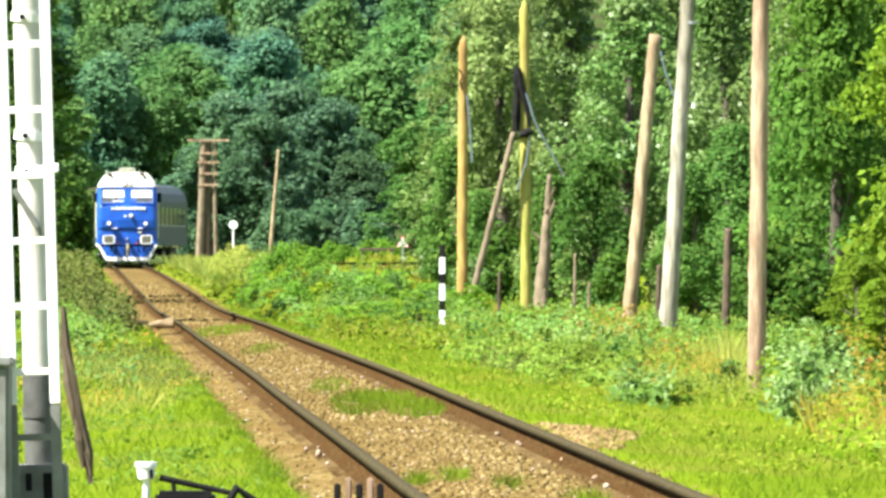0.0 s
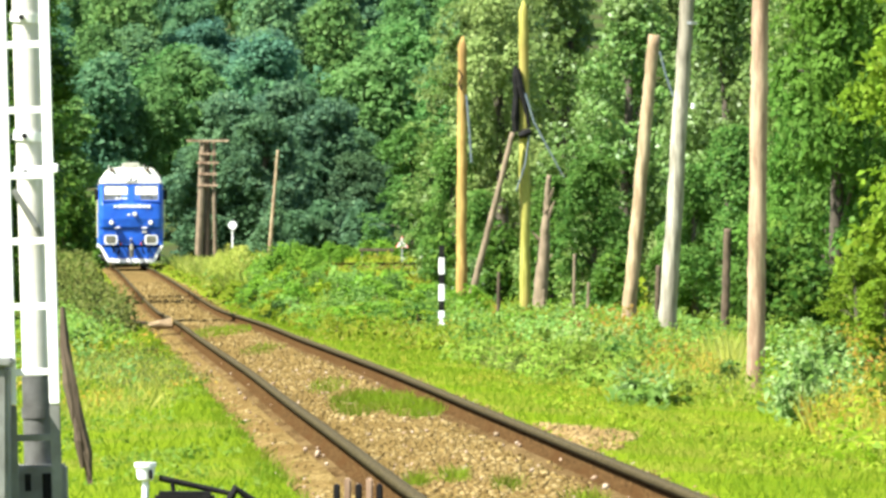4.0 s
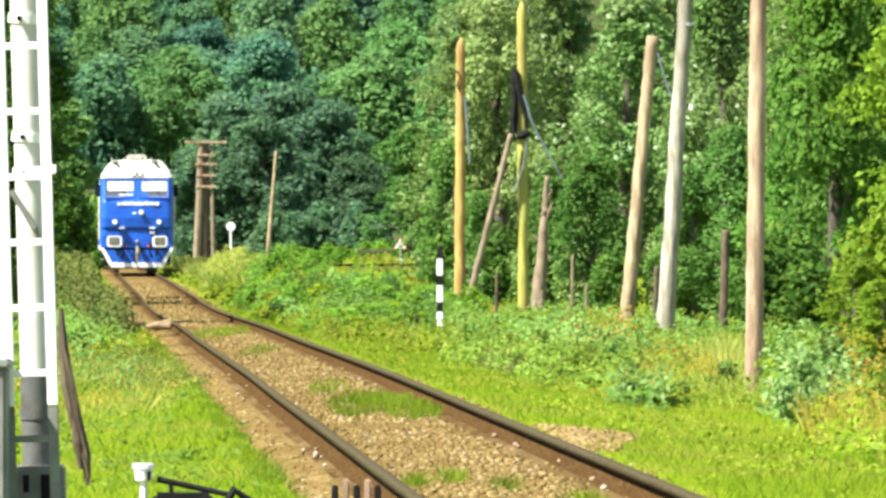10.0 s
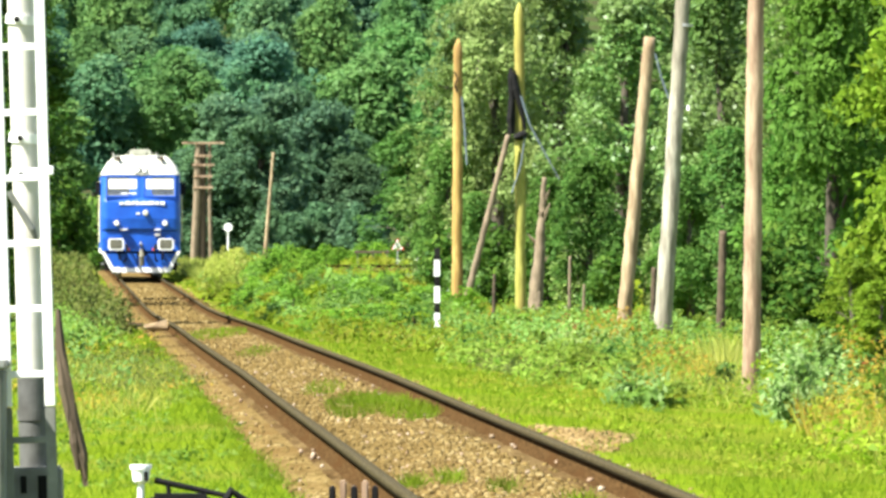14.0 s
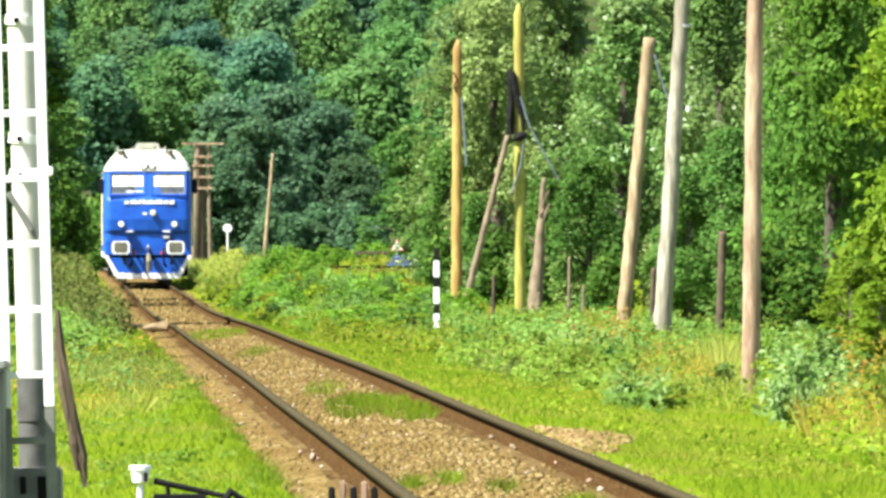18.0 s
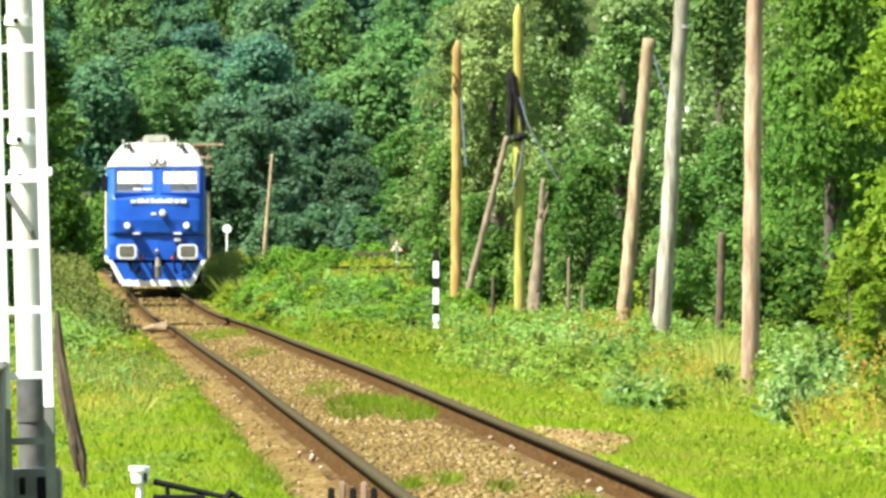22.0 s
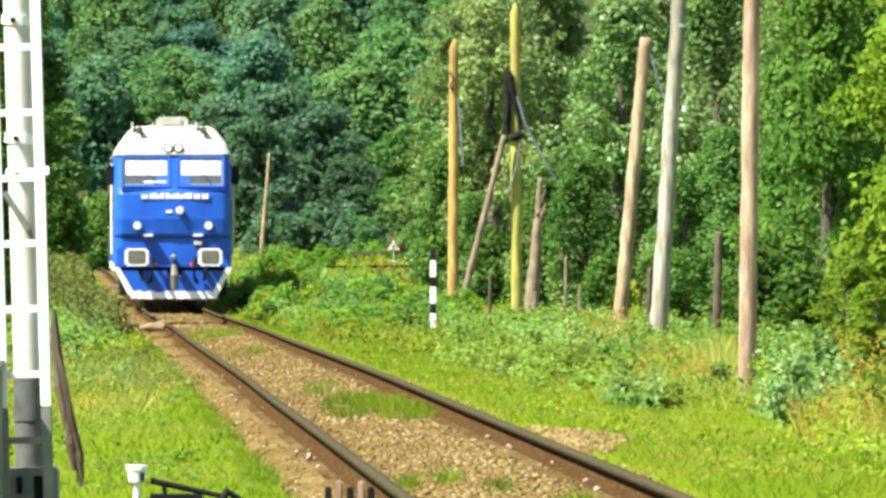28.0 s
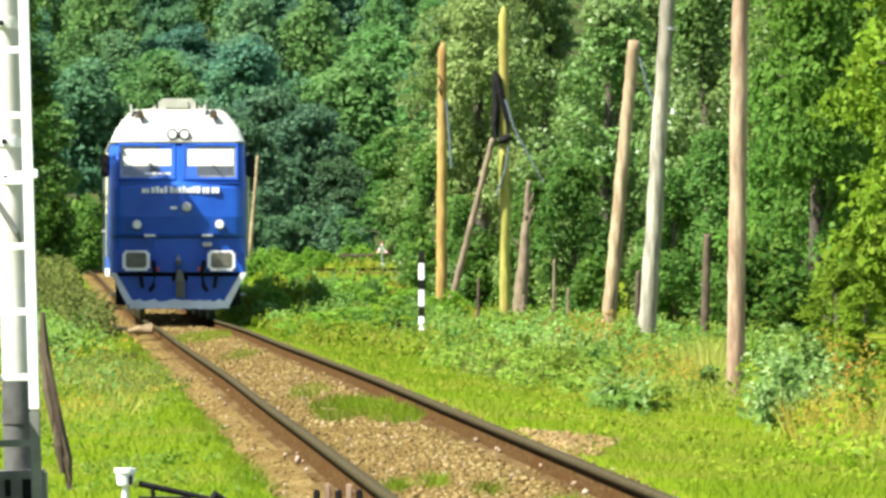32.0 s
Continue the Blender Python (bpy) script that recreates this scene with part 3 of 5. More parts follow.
def right_wood():
    m = [tree("wood_tree", 2.9, 10, 15000, 0.19, L_MID, 61 + i, "dense broadleaf tree in the wood behind the poles", 40, 0.04, group="trees behind the poles", lobe=0.26, flat=0.6, depth=0.5, slim=0.55, per=26, radius=0.4) for i in range(2)]
    spots = [(1.0, 262, 0.95), (3.6, 256, 1.05), (6.2, 244, 1.0), (5.0, 232, 0.9), (8.4, 238, 1.05), (7.4, 214, 0.95), (9.4, 206, 1.0), (2.2, 274, 1.1), (10.8, 222, 1.1)]
    for i, (x, y, k) in enumerate(spots):
        put(m[i % 2], x, y, None, i * 2.1, k, k * 1.02, i < 2)
    pale = tree("pale_tree", 2.0, 9.5, 9000, 0.2, L_PALE, 66, "pale olive-green tree behind the poles", 30, 0.15, lobe=0.28, flat=0.7, depth=0.5, slim=0.5, per=24, radius=0.38)
    put(pale, 1.764, 249, None, 0.7, 0.9, 1.0, True)
    b = tree("bright_tree", 2.5, 8.5, 13000, 0.2, L_BRIGHT, 71, "bright green young tree at the edge of the wood", 36, 0.02, group="bright trees", lobe=0.24, flat=0.4, per=30, radius=0.5)
    for i, (x, y, k, kz) in enumerate(((0.4, 250, 0.52, 0.6), (1.044, 244, 0.42, 0.4), (3.912, 220, 0.5, 0.5), (6.554, 190, 0.55, 0.55), (5.844, 196, 0.45, 0.45), (0.936, 250, 0.5, 0.33), (3.092, 236, 0.45, 0.45))):
        put(b, x, y, None, i * 1.7, k, kz, i == 0)
    sun_lit = tree("sunlit_tree", 2.5, 8.5, 13000, 0.19, L_SUNNY, 74, "sunlit fresh green tree at the edge of the wood", 38, 0.02, group="sunlit trees", lobe=0.23, flat=0.4, per=28, radius=0.46)
    for i, (x, y, k, kz) in enumerate(((7.143, 168, 0.6, 0.5), (6.979, 150, 0.68, 0.9), (8.1, 160, 0.7, 0.95))):
        put(sun_lit, x, y, None, i * 1.7, k, kz, i == 0)
    ed = tree("edge_tree", 2.6, 8.6, 11000, 0.2, L_EDGE, 73, "mid-green leafy tree at the corner of the wood", 40, 0.02, lobe=0.24, flat=0.5, per=26, radius=0.4)
    put(ed, -1.593, 518, None, 0.3, 1.5, 1.05, True)
    yl = tree("yellow_green_tree", 1.9, 7, 9000, 0.17, L_YELLOWISH, 77, "yellow-green sunlit young tree beside the verge", 24, 0.05, group="yellow-green trees", lobe=0.28, flat=0.45, per=24, radius=0.32)
    put(yl, 7.063, 122, None, 0.4, 0.8, 1.0, True)
    put(yl, 8.116, 134, None, 2.4, 0.9, 1.1)
    u = tree("understory_shrub", 1.1, 2.3, 2000, 0.18, L_MID, 79, "green shrub under the trees of the wood", 14, 0.0, "shrub", "shrubs under the trees", lobe=0.4)
    rnd, spots_u = random.Random(12), []
    for q in range(26):
        y = 178 + 2.6 * q + rnd.uniform(-3, 3)
        x = (0.0545 - 0.002 * q + rnd.uniform(-0.004, 0.004)) * y
        k = rnd.uniform(0.6, 1.05)
        spots_u.append((x, y, k, k * rnd.uniform(0.7, 1.1), rnd.random() * 6))
    # Darker copy of the understory shrub: shade is put into its leaves.
    dk = tree("dark_shrub", 1.1, 2.3, 1300, 0.21, L_LEFT, 80, "shrub with shade put into its leaf colour", 14, 0.0, "shrub", "dark shrubs by the curve", lobe=0.4)
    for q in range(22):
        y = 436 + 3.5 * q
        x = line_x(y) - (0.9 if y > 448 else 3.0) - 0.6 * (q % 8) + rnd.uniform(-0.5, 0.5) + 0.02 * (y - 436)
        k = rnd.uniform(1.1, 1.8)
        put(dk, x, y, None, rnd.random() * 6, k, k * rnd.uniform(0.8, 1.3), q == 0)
    # These dark copies stand in for shaded holes between the trees.
    for q, (x, y, k, kz) in enumerate(((5.7, 146, 0.7, 0.75), (6.1, 147, 0.75, 0.9), (6.35, 145, 0.7, 0.6), (5.3, 149, 0.6, 0.5))):
        put(dk, x, y, None, q * 1.2, k, kz)
    for q, (x, y, k, kz, a) in enumerate(spots_u):
        put(u if q % 2 == 0 else dk, x, y, None, a, k, kz, q == 0)
    rs = tree("roadside_shrub", 1.1, 2.3, 1600, 0.2, L_BUSH, 85, "pale green shrub behind the guard rail", 14, 0.0, "shrub", "roadside shrubs", lobe=0.4, flat=0.7, per=14, radius=0.3)
    for q in range(13):
        y = 506 + 2.5 * (q % 4)
        x = (-0.0152 + 0.0008 * q + rnd.uniform(-0.0003, 0.0003)) * y
        k = rnd.uniform(0.45, 0.62)
        put(rs, x, y, None, rnd.random() * 6, k * 1.3, k * rnd.uniform(0.75, 1.1), q == 0)
    for q in range(16):
        y = 250 + 5 * q
        x = (0.012 - 0.0006 * q + rnd.uniform(-0.003, 0.003)) * y
        k = rnd.uniform(0.5, 0.9)
        put(dk if q % 3 else u, x, y, None, rnd.random() * 6, k, k * rnd.uniform(0.6, 1.0))
    for q, (x, y, k) in enumerate(((5.95, 124, 0.65), (5.81, 118, 0.75), (5.81, 112, 0.6))):
        put(yl, x, y, None, q * 1.7, k * 0.42, k * 0.3)


def left_wood():
    """Trees on the left of the line; the tall ones farther along throw their shade across it."""
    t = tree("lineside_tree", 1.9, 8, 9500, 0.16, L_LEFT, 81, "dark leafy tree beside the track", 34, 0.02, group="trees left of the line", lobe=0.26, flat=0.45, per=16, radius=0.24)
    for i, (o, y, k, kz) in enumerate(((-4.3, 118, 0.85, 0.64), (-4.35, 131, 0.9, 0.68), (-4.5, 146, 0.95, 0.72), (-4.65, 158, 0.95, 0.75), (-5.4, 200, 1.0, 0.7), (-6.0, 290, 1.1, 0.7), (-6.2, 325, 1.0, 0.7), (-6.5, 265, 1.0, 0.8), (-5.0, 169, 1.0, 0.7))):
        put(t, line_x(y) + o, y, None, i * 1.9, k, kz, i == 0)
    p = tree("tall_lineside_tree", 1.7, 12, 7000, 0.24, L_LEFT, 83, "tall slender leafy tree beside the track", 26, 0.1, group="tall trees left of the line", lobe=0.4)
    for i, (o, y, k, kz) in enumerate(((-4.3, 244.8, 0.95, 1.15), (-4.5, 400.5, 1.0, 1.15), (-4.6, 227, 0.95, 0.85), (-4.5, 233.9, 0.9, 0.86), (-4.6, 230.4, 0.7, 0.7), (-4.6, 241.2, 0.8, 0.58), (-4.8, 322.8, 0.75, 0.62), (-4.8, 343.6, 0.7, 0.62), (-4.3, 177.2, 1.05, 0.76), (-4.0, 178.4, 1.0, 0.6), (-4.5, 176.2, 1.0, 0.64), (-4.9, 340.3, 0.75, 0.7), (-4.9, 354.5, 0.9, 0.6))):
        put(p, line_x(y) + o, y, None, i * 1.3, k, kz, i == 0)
    c = tree("curve_tree", 1.7, 12, 9000, 0.26, L_FRESH, 84, "mid-green leafy tree above the curve of the track", 30, 0.08, group="trees above the curve", lobe=0.36, flat=0.7, per=18, radius=0.4, sides=3, slim=0.9)
    for i, (o, y, k, kz) in enumerate(((-7.5, 440, 1.4, 0.9), (-6.5, 455, 1.3, 1.1), (-9, 470, 1.4, 1.1), (-3, 490, 1.3, 0.9), (-12, 480, 1.3, 1.1))):
        put(c, line_x(y) + o, y, None, i * 1.9, k, kz, i == 0)


def scatter(rng, n, y0, y1, o0, o1, power=1.0):
    """Places between two distances and two offsets from the track's middle, thinning with distance."""
    y = y0 * (y1 / y0) ** (rng.random(n) ** power)
    o = o0 + (o1 - o0) * rng.random(n)
    x = line_x(y) + o
    keep = np.abs(x) < 0.056 * y + 1.2
    x, y = x[keep], y[keep]
    z = np.array([ground_z(a, b) if abs(a - line_x(b)) > 0.95 else rail_z(b) - 0.155 for a, b in zip(x, y)])
    return x, y, z


def blades(name, rng, places, height, width, material, label, lean=0.22):
    x, y, z = places
    n = len(x)
    a = rng.random(n) * math.tau
    h = height * (0.5 + rng.random(n))
    w = width * (0.6 + 0.8 * rng.random(n)) * np.clip(y / 90, 0.6, 2.2)
    dx, dy = np.cos(a) * w / 2, np.sin(a) * w / 2
    lx, ly = rng.normal(0, lean, n) * h, rng.normal(0, lean, n) * h
    p = np.stack([x, y, z - 0.03], -1)
    v = np.stack([p + np.stack([-dx, -dy, 0 * h], -1), p + np.stack([dx, dy, 0 * h], -1), p + np.stack([lx + dx * 0.6, ly + dy * 0.6, h * 0.65], -1), p + np.stack([lx * 1.7, ly * 1.7, h], -1)], 1)
    ob = raw(name, v.reshape(-1, 3), np.arange(4 * n).reshape(n, 4), material)
    return tagged(ob, label, "grass", kind="stuff")


def weeds(name, rng, places, height, leaves, size, material, label, spread=0.12):
    """Leafy stems: leaves up each stem, the top ones smaller."""
    x, y, z = places
    n = len(x)
    h = height * (0.5 + 0.9 * rng.random(n))
    t = rng.random((n, leaves)) ** 0.8
    px = x[:, None] + rng.normal(0, spread, (n, leaves)) * (1.1 - 0.6 * t)
    py = y[:, None] + rng.normal(0, spread, (n, leaves)) * (1.1 - 0.6 * t)
    pz = z[:, None] + h[:, None] * t
    pos = np.stack([px, py, pz], -1).reshape(-1, 3)
    s = (size * (1.2 - 0.6 * t) * (0.7 + 0.6 * rng.random((n, leaves))) * np.maximum(0.7, y / 150)[:, None]).ravel()
    out = np.zeros_like(pos) + np.array([-0.2, -0.4, 0.7])
    ob = leaf_mesh(name, pos, out, s, rng, material, None, 0.6, 0.45)
    return tagged(ob, label, "weeds", kind="stuff")


def patchy(rng, places, scale, limit, seed=3.0):
    """Keeps the places where a slow noise lies above the limit."""
    x, y, z = places
    k = np.array([noise.noise((a * scale, b * scale * 0.35, seed)) > limit + 0.25 * (rng.random() - 0.5) for a, b in zip(x, y)])
    return x[k], y[k], z[k]


def patch(rng, x, y, rx, ry, n):
    """Places in an ellipse, denser in the middle."""
    a, q = rng.random(n) * math.tau, rng.random(n) ** 0.6
    px, py = x + np.cos(a) * q * rx, y + np.sin(a) * q * ry
    return px, py, np.array([ground_z(u, v) for u, v in zip(px, py)])


def bare(places):
    """Leaves out the stony bare spot beside the rail."""
    x, y, z = places
    k = ((x - 1.07) / 0.4) ** 2 + ((y - 66.8) / 3.8) ** 2 > 0.3 + 0.9 * np.random.default_rng(2).random(len(x))
    return x[k], y[k], z[k]


def verge():
    rng = np.random.default_rng(9)
    green, straw = "short bright green grass beside the rails", "dry straw-coloured grass on the verge"
    blades("grass", rng, scatter(rng, 95000, 42, 190, -7, -1.3, 1.35), 0.075, 0.01, L_GRASS, green)
    blades("grass", rng, patchy(rng, scatter(rng, 20000, 42, 150, -1.4, -0.95, 1.2), 1.3, 0.0), 0.07, 0.01, L_GRASS, green)
    blades("grass", rng, bare(scatter(rng, 110000, 42, 230, 1.1, 9, 1.2)), 0.08, 0.01, L_GRASS, green)
    tuft = "thin grass tufts growing between the rails"
    for x, y, rx, ry, n in ((-0.76, 79, 0.3, 6, 2200), (-0.249, 76, 0.26, 4, 1500), (-0.503, 80, 0.3, 4, 1200), (-1.202, 88, 0.2, 5, 500), (-3.951, 150, 0.5, 12, 1600), (-0.167, 53, 0.08, 1.2, 300), (0.079, 54, 0.1, 1.3, 320), (0.403, 52, 0.1, 1.5, 260), (0.839, 49, 0.12, 1.2, 420), (-2.624, 122, 0.25, 8, 400)):
        px, py, pz = patch(rng, x, y, rx, ry, n)
        blades("grass", rng, (px, py, np.array([rail_z(q) - 0.155 for q in py])), 0.085, 0.01, L_GRASS, tuft)
    blades("dry_grass", rng, patchy(rng, scatter(rng, 9000, 115, 420, 2.6, 9), 0.4, 0.1), 0.3, 0.011, L_DRY, straw)
    blades("dry_grass", rng, scatter(rng, 9000, 240, 400, 1.9, 4.8), 0.62, 0.022, L_STRAW, "tall pale dry grass beside the line", 0.25)
    blades("dry_grass", rng, patchy(rng, scatter(rng, 9000, 70, 300, -6, -1.6), 0.5, 0.1), 0.2, 0.009, L_DRY, straw)
    yellow = "yellow-green weeds on the verge"
    weeds("verge_weeds", rng, patchy(rng, scatter(rng, 4200, 120, 300, 1.6, 8), 0.5, -0.05, 11.0), 0.32, 10, 0.14, L_WEED, yellow, 0.16)
    weeds("verge_weeds", rng, scatter(rng, 3400, 240, 470, 1.5, 17), 0.22, 10, 0.11, L_WEED, yellow, 0.18)
    weeds("verge_weeds", rng, patch(rng, -3.4, 491, 2.4, 5, 240), 0.75, 12, 0.12, L_WEED, "tall yellow-green weeds before the guard rail", 0.2)
    weeds("verge_weeds", rng, patch(rng, -3.2, 472.6, 3.6, 0.9, 150), 0.2, 10, 0.09, L_WEED, "low yellow-green weeds at the edge of the road", 0.2)
    weeds("verge_weeds", rng, patch(rng, -3.2, 484.5, 3.6, 1.4, 170), 0.24, 10, 0.09, L_WEED, "low yellow-green weeds at the edge of the road", 0.2)
    weeds("verge_weeds", rng, scatter(rng, 700, 440, 472, 6, 19), 0.36, 10, 0.09, L_WEED, yellow, 0.2)
    weeds("verge_weeds", rng, patchy(rng, scatter(rng, 1600, 210, 470, 3, 16), 0.35, 0.05, 21.0), 0.3, 12, 0.11, L_BUSH, "bright green weeds on the verge", 0.2)
    weeds("verge_weeds", rng, patchy(rng, scatter(rng, 2200, 72, 125, 3.0, 7), 0.6, 0.1, 31.0), 0.26, 9, 0.1, L_WEED, yellow)
    weeds("verge_weeds", rng, patchy(rng, scatter(rng, 2200, 110, 200, 3.0, 9), 0.9, 0.12, 41.0), 0.42, 14, 0.17, L_VERGE, "olive green weeds below the poles", 0.16)
    weeds("verge_weeds", rng, patchy(rng, scatter(rng, 1600, 112, 190, 3.2, 9), 1.0, 0.15, 71.0), 0.36, 12, 0.16, L_BRIGHT, "green leafy weeds below the poles", 0.16)
    weeds("russet_weeds", rng, patchy(rng, scatter(rng, 700, 104, 190, 3.0, 8), 0.7, 0.2, 51.0), 0.38, 9, 0.13, L_RUSSET, "russet seeding weeds on the verge")
    tall = "tall blue-green weeds beside the line"
    weeds("tall_weeds", rng, patchy(rng, scatter(rng, 1100, 165, 245, 2.4, 5.4), 0.9, 0.05, 101.0), 0.5, 16, 0.11, L_VERGE, "olive green weeds beside the line")
    weeds("tall_weeds", rng, patchy(rng, scatter(rng, 700, 165, 235, 2.6, 5.0), 0.8, 0.15, 111.0), 0.6, 16, 0.12, L_BLUISH, tall)
    weeds("verge_weeds", rng, patchy(rng, scatter(rng, 900, 160, 235, 2.2, 5.4), 0.7, 0.1, 121.0), 0.5, 14, 0.1, L_BUSH, "bright green weeds on the verge", 0.2)
    weeds("verge_weeds", rng, patchy(rng, scatter(rng, 1500, 92, 118, 2.6, 5.6), 1.1, 0.12, 131.0), 0.34, 12, 0.14, L_VERGE, "olive green weeds on the verge", 0.13)
    weeds("low_weeds", rng, patchy(rng, scatter(rng, 2600, 52, 120, -5, -1.3), 1.2, 0.18, 141.0), 0.1, 7, 0.09, L_VERGE, "low olive weeds in the grass", 0.08)
    weeds("low_weeds", rng, patchy(rng, scatter(rng, 2600, 52, 110, 1.4, 6), 1.2, 0.2, 151.0), 0.1, 7, 0.09, L_WEED, "low yellow-green weeds in the grass", 0.08)
    weeds("russet_weeds", rng, patchy(rng, scatter(rng, 500, 75, 150, -5, -1.3), 1.0, 0.2, 161.0), 0.16, 7, 0.09, L_RUSSET, "low russet weeds beside the track")
    weeds("verge_weeds", rng, patch(rng, 2.05, 84, 0.3, 4, 26), 0.3, 14, 0.17, L_BROAD, "dark green leafy weeds on the verge", 0.1)
    weeds("verge_weeds", rng, patch(rng, 3.127, 64, 0.3, 3.5, 26), 0.36, 12, 0.14, L_WEED, "yellow-green weeds on the verge", 0.09)
    weeds("verge_weeds", rng, patch(rng, 3.403, 84, 0.25, 4, 50), 0.4, 12, 0.14, L_WEED, "yellow-green weeds on the verge", 0.09)
    weeds("verge_weeds", rng, patch(rng, -0.018, 134, 0.35, 3, 30), 0.3, 12, 0.1, L_WEED, "yellow-green weeds round the marker post", 0.12)
    weeds("tall_weeds", rng, patchy(rng, scatter(rng, 800, 112, 175, 3.6, 8.5), 0.9, 0.12, 61.0), 0.42, 14, 0.18, L_BLUISH, "tall blue-green weeds below the poles")
    weeds("tall_weeds", rng, patchy(rng, scatter(rng, 700, 85, 230, -5, -1.8), 0.6, 0.1, 81.0), 0.4, 12, 0.14, L_BLUISH, tall)
    weeds("broadleaf_weeds", rng, patch(rng, 3.464, 79, 0.36, 3, 46), 0.62, 26, 0.15, L_BROAD, "broad-leaved blue-green weeds by the pole", 0.1)
    weeds("broadleaf_weeds", rng, patch(rng, 2.381, 106, 0.5, 4, 50), 0.42, 18, 0.2, L_BRIGHT, "broad-leaved green weeds by the pole", 0.1)
    weeds("broadleaf_weeds", rng, patch(rng, 1.72, 128, 0.6, 5, 50), 0.45, 18, 0.18, L_BLUISH, "broad-leaved blue-green weeds by the pole", 0.1)
    weeds("russet_weeds", rng, patch(rng, 2.823, 104, 0.5, 4, 70), 0.42, 10, 0.13, L_RUSSET, "russet seeding weeds on the verge")
    weeds("russet_weeds", rng, patch(rng, 2.659, 130, 0.5, 3, 50), 0.6, 10, 0.13, L_RUSSET, "russet seeding weeds on the verge")
    weeds("russet_weeds", rng, patch(rng, 3.663, 72, 0.3, 5, 60), 0.32, 10, 0.1, L_RUSSET, "russet seeding weeds on the verge")
    blades("dry_grass", rng, patch(rng, 3.35, 66, 0.35, 5, 500), 0.22, 0.006, L_STRAW, "pale seeding grass on the verge", 0.16)
    blades("dry_grass", rng, patch(rng, 3.5, 72, 0.35, 6, 900), 0.28, 0.006, L_RUSSET, "orange seeding grass on the verge", 0.14)
    blades("dry_grass", rng, patch(rng, 2.75, 90, 0.7, 8, 450), 0.26, 0.007, L_STRAW, "pale seeding grass on the verge", 0.2)
    blades("dry_grass", rng, patch(rng, 1.6, 118, 1.0, 10, 800), 0.28, 0.008, L_STRAW, "pale seeding grass on the verge", 0.25)
    blades("dry_grass", rng, patch(rng, 3.79, 76, 0.4, 6, 500), 0.3, 0.012, L_DRY, straw)
    blades("dry_grass", rng, patch(rng, -3.045, 80, 0.5, 6, 400), 0.16, 0.01, L_DRY, straw)
    weeds("russet_weeds", rng, patch(rng, 4.389, 88, 0.35, 4, 60), 0.6, 10, 0.13, L_RUSSET, "russet seeding weeds on the verge")
    blades("dry_grass", rng, patch(rng, 3.302, 100, 0.3, 4, 450), 0.42, 0.012, L_DRY, straw, 0.1)
    blades("dry_grass", rng, patch(rng, 3.136, 104, 0.5, 4, 300), 0.34, 0.012, L_DRY, straw, 0.12)
    for x, y, rx, ry, n in ((-3.8, 102, 0.7, 8, 170), (-3.1, 92, 0.5, 5, 80), (-4.6, 116, 0.7, 8, 120)):
        weeds("low_weeds", rng, patch(rng, x, y, rx, ry, n), 0.14, 8, 0.08, L_BROWNISH, "low brownish weeds in the grass", 0.1)
        blades("dry_grass", rng, patch(rng, x, y, rx, ry, n * 2), 0.12, 0.012, L_DRY, straw, 0.4)
    weeds("tall_weeds", rng, patch(rng, -6.25, 140, 0.32, 6, 40), 0.42, 16, 0.12, L_BLUISH, "tall blue-green weeds by the trees", 0.12)
    weeds("scrub", rng, scatter(rng, 2400, 150, 400, -5.5, -1.8), 0.68, 12, 0.13, L_BROWNISH, "brownish dry scrub beside the track")
    weeds("scrub", rng, scatter(rng, 520, 146, 205, -4.4, -1.55), 0.62, 14, 0.12, L_BROWNISH, "brownish dry scrub beside the track", 0.16)
    weeds("scrub", rng, patchy(rng, scatter(rng, 700, 120, 220, -5.0, -1.7), 0.6, 0.2, 91.0), 0.36, 12, 0.15, L_VERGE, "green scrub beside the track")
    for x, y, rx, n, h in ((2.251, 92, 0.35, 70, 0.36), (2.958, 96, 0.3, 60, 0.34), (3.491, 70, 0.3, 90, 0.46), (2.216, 112, 0.4, 50, 0.36), (1.388, 118, 0.4, 40, 0.3), (3.87, 82, 0.2, 40, 0.5)):
        weeds("russet_weeds", rng, patch(rng, x, y, rx * 0.7, 4, n // 2), h, 11, 0.1, L_RUSSET, "russet seeding weeds on the verge", 0.1)
        blades("dry_grass", rng, patch(rng, x, y, rx * 1.3, 5, n * 3), h * 0.9, 0.011, L_DRY, straw, 0.12)
    for mat, n, h in ((L_WEED, 420, 0.66), (L_BUSH, 260, 0.72)):
        spots = []
        for s, o in zip(438 + 84 * rng.random(n), 1.8 + 1.6 * rng.random(n)):
            x, y, z, turn = track(s)
            spots.append((x + o * math.cos(turn), y - o * math.sin(turn)))
        px, py = np.array(spots).T
        weeds("curve_weeds", rng, (px, py, np.array([ground_z(u, v) for u, v in spots])), h, 14, 0.08, mat, "green weeds along the curve of the track", 0.2)
    kinds = []
    for mat, seed, look_of in ((L_BROAD, 301, "dark green leafy"), (L_VERGE, 302, "olive green"), (L_WEED, 303, "yellow-green"), (L_BRIGHT, 304, "fresh green")):
        kinds.append(tree("weed_clump", 0.3, 0.5, 420, 0.085, mat, seed, look_of + " clump of weeds on the verge", 9, 0.0, "weeds", "weed clumps", lobe=0.42, flat=0.8, depth=0.7, limbs=False))
    rnd, used = random.Random(17), set()
